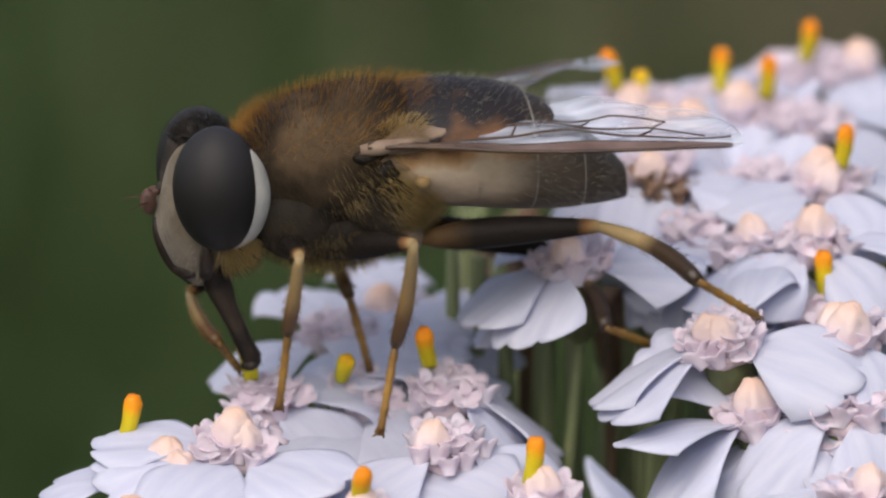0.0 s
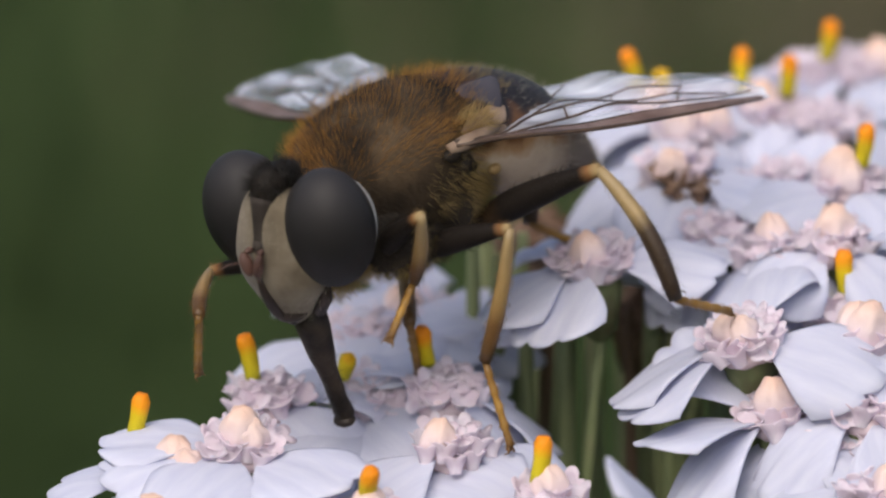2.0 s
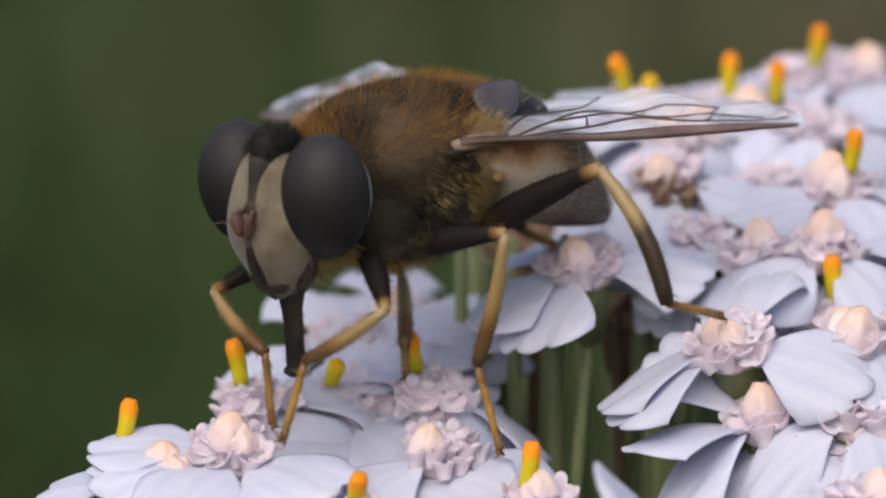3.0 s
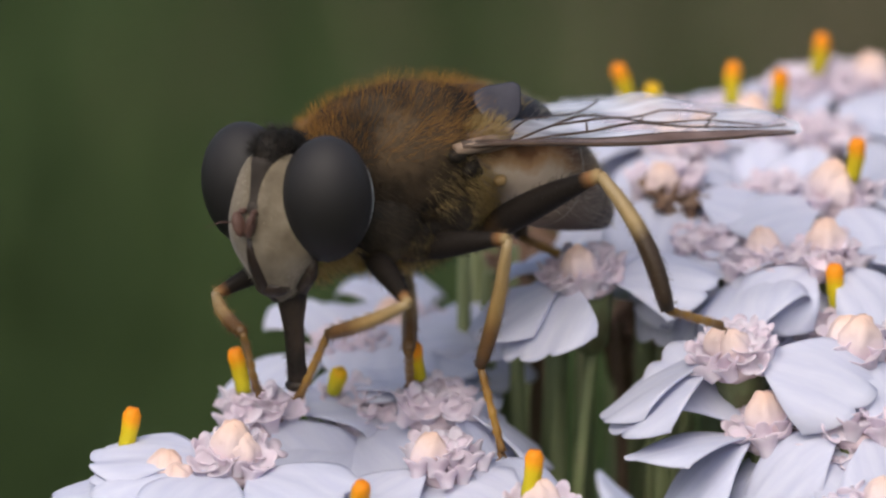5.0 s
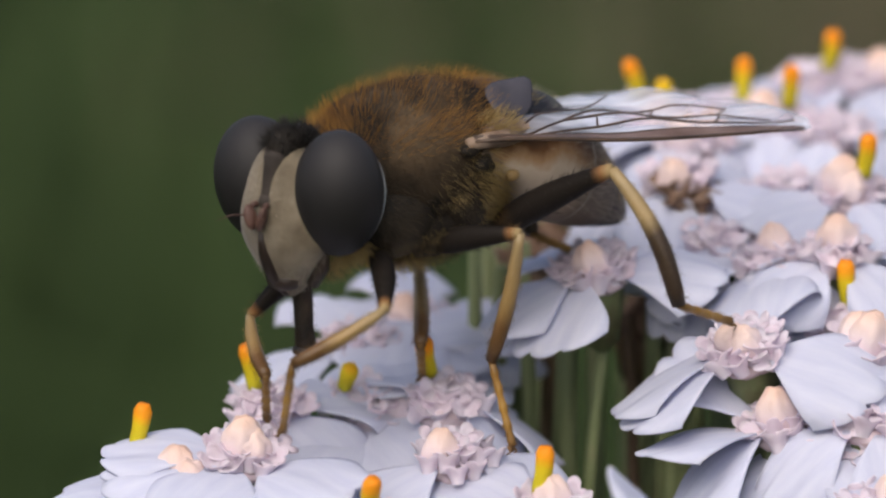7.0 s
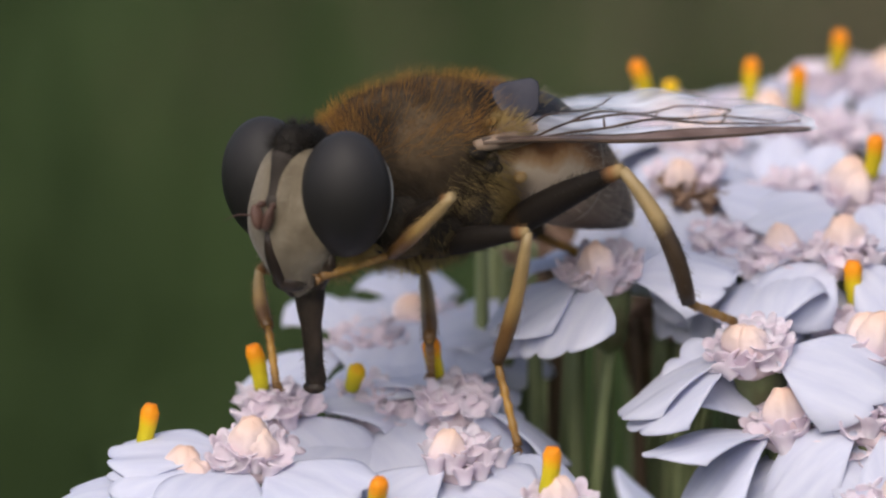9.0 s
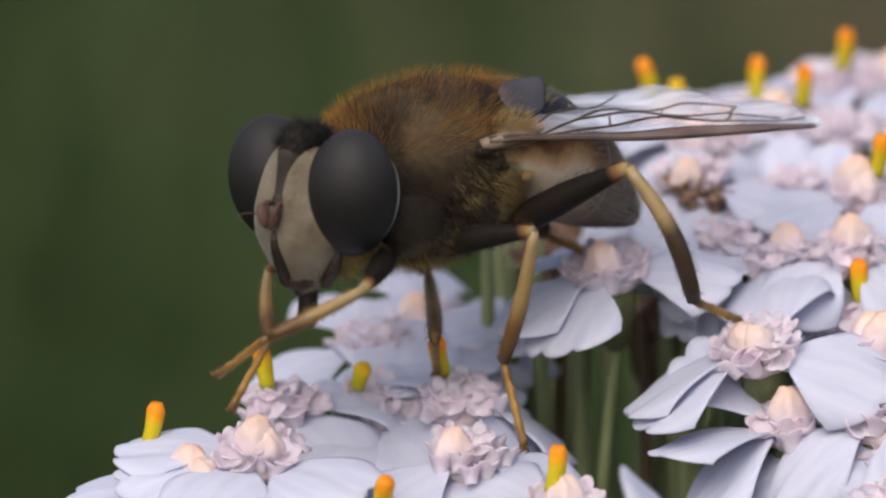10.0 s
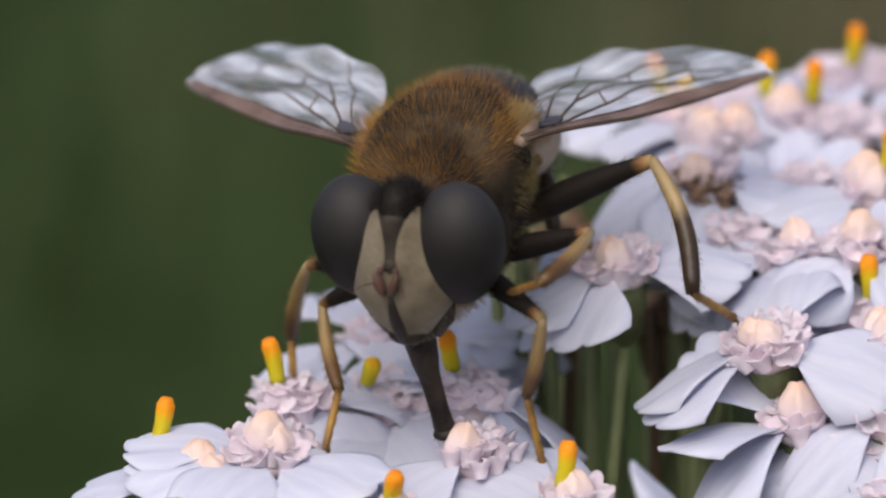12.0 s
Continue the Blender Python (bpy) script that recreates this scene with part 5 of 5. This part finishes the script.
JOINTS['fore', 1] += [(10.5, -2.21, -4.28, -0.07, -4.28, -3.94, -1.44, -5.48, -4.09, -2.91), (10.8, -1.92, -4.31, -0.2, -3.92, -3.92, -1.64, -5.02, -3.24, -3.04), (11, -1.38, -4.3, -0.3, -3.46, -4.68, -1.64, -4.16, -3.54, -2.99), (11.2, -1.41, -4.32, -0.27, -3.18, -3.4, -1.77, -3.76, -2.23, -3.15), (11.3, 0.16, -3.73, 1.02, -1.32, -1.95, 0.07, -3.07, -2.67, -0.05), (11.4, -0.41, -4.08, 0.95, -2.15, -2.59, -0.05, -4.03, -2.34, 0.03), (11.5, -1.14, -4.33, 0.7, -2.96, -2.83, -0.14, -4.8, -2.8, 0.36), (11.6, -0.31, -4.35, 0.18, -0.98, -2.8, -1.67, -1.11, -2.98, -3.56), (11.7, 0.36, -4.25, -0.29, -0.29, -3.55, -2.61, -0.26, -3, -4.43)]
JOINTS['fore', 1] += [(11.8, 1.51, -3.64, -0.96, 1.33, -2.3, -3.07, 1.41, -2.03, -4.94), (12, 1.74, -3.43, -1.12, 1.39, -2.2, -3.27, 1.81, -2.15, -5.12)]
JOINTS['fore', -1] = [(0, -5.78, 2.23, -1.85, -4.99, -0.04, -2.54, -4.55, 1.49, -3.57), (0.5, -5.65, 1.35, -1.8, -5.1, -1.03, -2.36, -4.8, 0.55, -3.37), (0.9, -6.3, 1.86, -2.11, -5.48, -0.44, -2.67, -4.86, 1.15, -3.51), (1.2, -6.76, 1.46, -2.36, -5.55, -0.71, -2.66, -4.87, 0.84, -3.52), (1.4, -6.29, 2.06, -2.42, -5.42, -0.27, -2.73, -4.85, 1.33, -3.58), (1.5, -6.27, -0.04, -1.5, -5.62, -1.75, -3.19, -5.92, -1.02, -4.92), (1.6, -6.2, -0.19, -1.21, -5.43, -1.88, -2.89, -5.83, -1.41, -4.68), (1.8, -5.67, -0.64, -1.71, -5.62, -2.71, -3.11, -5.56, -1.66, -4.7), (2, -5.65, 0.01, -0.83, -5.81, -2.42, -1.39, -5.9, -1.43, -3.01)]
JOINTS['fore', -1] += [(2.2, -5.29, -0.04, -1.38, -4.2, -2.24, -1.85, -3.44, -0.58, -2.38), (2.5, -5.24, 0.34, -1.05, -3.89, -1.37, -2.27, -4.06, -0.71, -4.04), (3, -5.26, -0.67, -1.04, -3.96, -2.51, -2.13, -3.82, -2.12, -3.98), (5, -5.28, -0.67, -0.9, -4.53, -3.01, -1.32, -4.24, -2.08, -2.95), (5.5, -4.91, -0.78, -1.43, -4.92, -3.2, -2.06, -4.53, -2.18, -3.62), (6, -5.35, -0.17, -0.72, -4.53, -2.36, -1.61, -4.24, -1.17, -3.07), (6.5, -5.35, -0.63, -0.66, -4.46, -2.93, -1.07, -4.17, -2.04, -2.73), (7, -4.74, -0.16, -1.67, -4.28, -2.43, -2.6, -4.31, -1.13, -3.99), (8.7, -5.11, -0.36, -1.19, -4.48, -2.62, -2.06, -4.46, -1.64, -3.68)]
JOINTS['fore', -1] += [(9, -4.74, 1.34, -0.85, -4.43, -0.98, -1.74, -4.18, -2.51, -2.84), (9.5, -5.04, 0.76, -0.9, -4.43, -1.59, -1.49, -4.38, -0.83, -3.23), (10, -4.66, 1.4, -0.9, -4.54, -0.79, -2.1, -5.46, -1.24, -3.7), (10.5, -4.68, 1.38, -0.9, -4.65, -0.67, -2.34, -5.57, -1.79, -3.57), (11, -4.99, -0.74, -1.26, -4.08, -2.94, -2.03, -4.41, -1.51, -3.25), (11.3, -4.77, 1.21, -0.87, -4.48, -1.04, -1.91, -4.36, -2.65, -2.92), (11.5, -4.72, 1.03, -1.13, -4.47, -1.35, -1.85, -4.41, -0.38, -3.48), (11.6, -4.6, 0.91, -0.84, -4.32, -1.27, -2.03, -4.16, -0.15, -3.56), (11.7, -4.36, 0.72, -0.67, -4.19, -0.67, -2.75, -3.83, -2.51, -3.07)]
JOINTS['fore', -1] += [(11.8, -3.67, 0.88, -1.57, -3.22, -0.9, -3.27, -3.45, -2.5, -4.27), (12, -3.57, 0.86, -1.75, -3.12, -0.92, -3.45, -3.41, -2.45, -4.53)]
JOINTS['mid', 1] = [(0, -0.23, -2.36, 0.38, -0.67, -0.58, -2.48, -1.04, -1.11, -4.54), (0.5, -0.04, -2.63, -0.06, -0.89, -0.68, -2.72, -1.22, -1.22, -4.78), (0.8, -0.31, -2.59, -0.07, -1.04, -0.76, -2.84, -1.32, -1.3, -4.91), (1, -0.95, -2.26, 0.38, -1.38, -0.85, -2.68, -1.34, -1.38, -4.76), (1.2, -1.4, -2.67, 0.35, -2.07, -0.97, -2.52, -2.47, -1.51, -4.57), (1.4, -1.32, -2.78, 0.36, -1.92, -1.06, -2.51, -2.43, -1.59, -4.53), (1.5, 0.23, -2.75, -0.2, -0.31, -0.06, -2.2, -0.58, -1.88, -3.3), (1.6, 1, -2.11, 0.2, 0.84, -0.71, -2.89, 1.48, -1.23, -4.88), (1.8, 1.29, -2.02, 0.56, 0.92, -1.34, -2.75, 1.53, -1.86, -4.74)]
JOINTS['mid', 1] += [(2, 1.57, -2.07, 0.66, 0.99, -1.7, -2.67, 1.61, -2.22, -4.66), (2.5, 1.71, -2.35, 0.74, 1.07, -1.91, -2.56, 1.63, -2.43, -4.57), (6, 1.75, -2.36, 0.83, 1.1, -1.59, -2.42, 1.62, -2.12, -4.44), (9.5, 1.79, -2.33, 0.88, 1.07, -1.82, -2.4, 1.56, -2.83, -4.24), (11.5, 1.78, -2.45, 0.88, 1.06, -1.93, -2.41, 1.64, -2.45, -4.41), (11.6, 1.89, -2.6, 0.96, 1.1, -2.31, -2.33, 1.62, -2.83, -4.35), (11.7, 2.21, -2.31, 0.95, 1.15, -2.73, -2.25, 1.61, -3.25, -4.29), (12, 2.91, -1.39, 0.53, 1.72, -4.54, 0.01, 0.95, -2.65, -0.68)]
JOINTS['hind', 1] = [(0, 4.24, 0.14, 0.28, 6.51, -2.55, -0.49, 7.98, -1.7, -1.54), (0.5, 4.51, -0.53, 0.52, 6.73, -3.15, -0.57, 7.95, -1.95, -1.6), (0.8, 4.37, 0.03, -0.08, 6.72, -2.6, -0.76, 7.89, -1.27, -1.68), (0.9, 3.24, -1.04, 1.46, 5.6, -0.02, -1.05, 6.82, -1.58, -1.33), (1, 2.86, -1.13, 1.54, 5.27, -0.63, -1.09, 6.72, 0.4, -1.99), (1.4, 2.82, -1.15, 1.6, 5.24, -1.31, -1.07, 6.65, -0.13, -1.85), (1.5, 3.12, -1.35, 2.11, 5.09, -2.1, -0.81, 6.51, -0.94, -1.6), (1.8, 3.44, -1.53, 2, 5.34, -2.29, -0.96, 6.76, -1.03, -1.59), (2, 3.7, -1.57, 2, 5.52, -2.34, -1.01, 6.89, -1.01, -1.6)]
JOINTS['hind', 1] += [(2.5, 3.96, -1.67, 2.16, 5.59, -2.45, -0.95, 6.96, -1.12, -1.54), (6, 3.93, -1.83, 2.28, 5.51, -2.61, -0.86, 6.86, -1.3, -1.54), (9.5, 4.04, -1.71, 2.29, 5.64, -1.9, -0.93, 6.81, -0.47, -1.71), (11.5, 3.92, -1.82, 2.32, 5.53, -1.72, -0.9, 6.67, -0.32, -1.77), (12, 4.44, 0.19, 1.99, 5.35, -1.81, -0.86, 6.41, -0.38, -1.77)]
JOINTS['mid', -1] = [(0, -2.93, 4.36, 0.54, -1.82, 2.37, -1.99, -1.32, 3, -3.98), (0.8, -3.1, 4.3, 0.61, -1.96, 2.31, -1.9, -1.55, 3, -3.89), (0.95, -2.56, 4.23, 0.99, -1.3, 2.43, -1.61, -0.58, 2.8, -3.6), (2.5, -0.77, 3.01, -1.36, -0.67, -0.2, -2.48, -0.65, 1.54, -3.74), (6, -0.66, 3.03, -0.99, -0.62, -0.05, -2.43, -0.59, 1.69, -3.69), (9.5, -0.72, 2.95, -1.23, -0.56, -0.3, -2.2, -0.53, 1.44, -3.46), (11.5, -1.01, 3.1, -1.29, -0.64, -0.14, -2.27, -0.58, 1.6, -3.53), (11.6, -1.45, 3.21, -1.19, -0.73, 0.1, -2.34, -0.6, 1.83, -3.6), (11.75, -3.85, 1.83, -0.92, -4.41, 4.05, -3.44, -4.27, 1.96, -3.96)]
JOINTS['mid', -1] += [(12, -3.94, 1.66, -0.94, -4.45, 4.02, -3.34, -4.32, 1.98, -4.01)]
JOINTS['hind', -1] = [(0, 3.33, 3.84, -1.15, 4.45, 0.64, -2.35, 5.76, 1.93, -3.14), (0.2, 3.34, 4.02, -1.18, 4.47, 0.82, -2.38, 5.82, 2.06, -3.19), (0.3, 1.36, 4.64, 2.72, 2.18, 3.3, -0.52, 3.9, 4, -1.27), (0.95, 1.36, 4.64, 2.72, 2.18, 3.3, -0.52, 3.9, 4, -1.27), (12, 0.98, 5.38, 2.27, 2.14, 3.43, -0.52, 3.9, 4, -1.27)]
SWAY = [(c1, 12), (c2, 12), (c3, 0), (c4, 2), (c5, 18), (c6, 0), (c7, 0), (c9, 0)]


def glide(rows, t):
    """The values of rows at t, eased between neighbours."""
    if t <= rows[0][0]:
        return rows[0][1:]
    for a, b in zip(rows, rows[1:]):
        if t <= b[0]:
            f = (t - a[0]) / (b[0] - a[0])
            f = f * f * (3 - 2 * f)
            return tuple(p + (q - p) * f for p, q in zip(a[1:], b[1:]))
    return rows[-1][1:]


def aim(p, q, up):
    """The pose at p whose +x runs to q and whose +z leans to up."""
    x = (q - p).normalized()
    y = up.cross(x).normalized()
    z = x.cross(y)
    m = Matrix((x, y, z)).transposed().to_4x4()
    m.translation = p * MM
    return m


def leg_pose(kind, s, body, limb):
    """Poses of femur, tibia and tarsus in the insect's space, each aimed along its joints."""
    lf, lt, ls = SEG[kind]
    hip = Vector((HIP[kind][0], s * HIP[kind][1], HIP[kind][2]))
    inv = body.inverted()
    knee, ankle, toe = [inv @ (Vector(limb[k:k + 3]) * MM) / MM for k in (0, 3, 6)]
    knee = hip + (knee - hip).normalized() * lf
    ankle = knee + (ankle - knee).normalized() * lt
    toe = ankle + (toe - ankle).normalized() * ls
    bend = knee - hip.lerp(ankle, 0.5)
    return aim(hip, knee, bend), aim(knee, ankle, bend), aim(ankle, toe, bend)


def motions():
    times = sorted({round(k * 0.1, 2) for k in range(0, 121)})
    body = {t: pmm(*glide(BODY, t)) for t in times}
    walk(fly, [(t, body[t]) for t in times])
    walk(fly_head, [(t, pmm(2.78 + glide(HEAD, t)[3], 0, -0.55 + glide(HEAD, t)[4], *glide(HEAD, t)[:3])) for t in times])
    walk(fly_abdomen, [(t, pmm(-1.75, 0, 0.32, 0, d, 0)) for t, d in ((0, 0), (0.9, -1), (1.4, -1), (1.6, -9), (2.2, -9), (11.5, -9), (11.8, -6), (12, -6))])
    walk(fly_proboscis, [(t, pmm(0.08, 0, -1.75 + glide(PROBOSCIS, t)[0], glide(PROBOSCIS, t)[2], glide(PROBOSCIS, t)[1], 0)) for t in times])
    for wing, s in ((wing_left, 1), (wing_right, -1)):
        k = 0 if s > 0 else 2
        walk(wing, [(t, pmm(-0.62, s * 1.97, 0.80) @ pose(0, 0, 0, 0, 0, s * (180 - glide(WINGS, t)[k])) @ pose(0, 0, 0, s * glide(WINGS, t)[4 if s > 0 else 5], glide(WINGS, t)[k + 1], 0)) for t in times])
    # the near lobe at the wing base rises as the fly turns and folds down as the wings open; the other stays folded
    for lobe, s in ((alula_left, 1), (alula_right, -1)):
        walk(lobe, [(t, pmm(1.35, s * (0.72 - 0.6 * f), 0.20 - 0.15 * f, s * (44 - 56 * f), 0, 0)) for t, f in (((0, 1), (1.4, 1), (1.7, 0), (11.6, 0), (11.8, 0.8), (12, 1)) if s > 0 else ((0, 1), (12, 1)))])
    for (kind, s), parts in LEGS.items():
        rows = [leg_pose(kind, s, body[t], glide(JOINTS[kind, s], t)) for t in times]
        for k, ob in enumerate(parts):
            walk(ob, [(t, row[k]) for t, row in zip(times, rows)])
    # the near heads swing to rest while the plant settles
    for ob, more in SWAY:
        base = ob.matrix_basis.copy()
        rows = [(t, (d + more * (1 - t / 2)) / 73) for t, d in ((0, 22), (0.5, 14), (1, 8), (1.5, 3), (2, 0))] + [(12, 0)]
        walk(ob, [(t, Matrix.Translation((x * MM, 0, 0)) @ base) for t, x in rows])


motions()
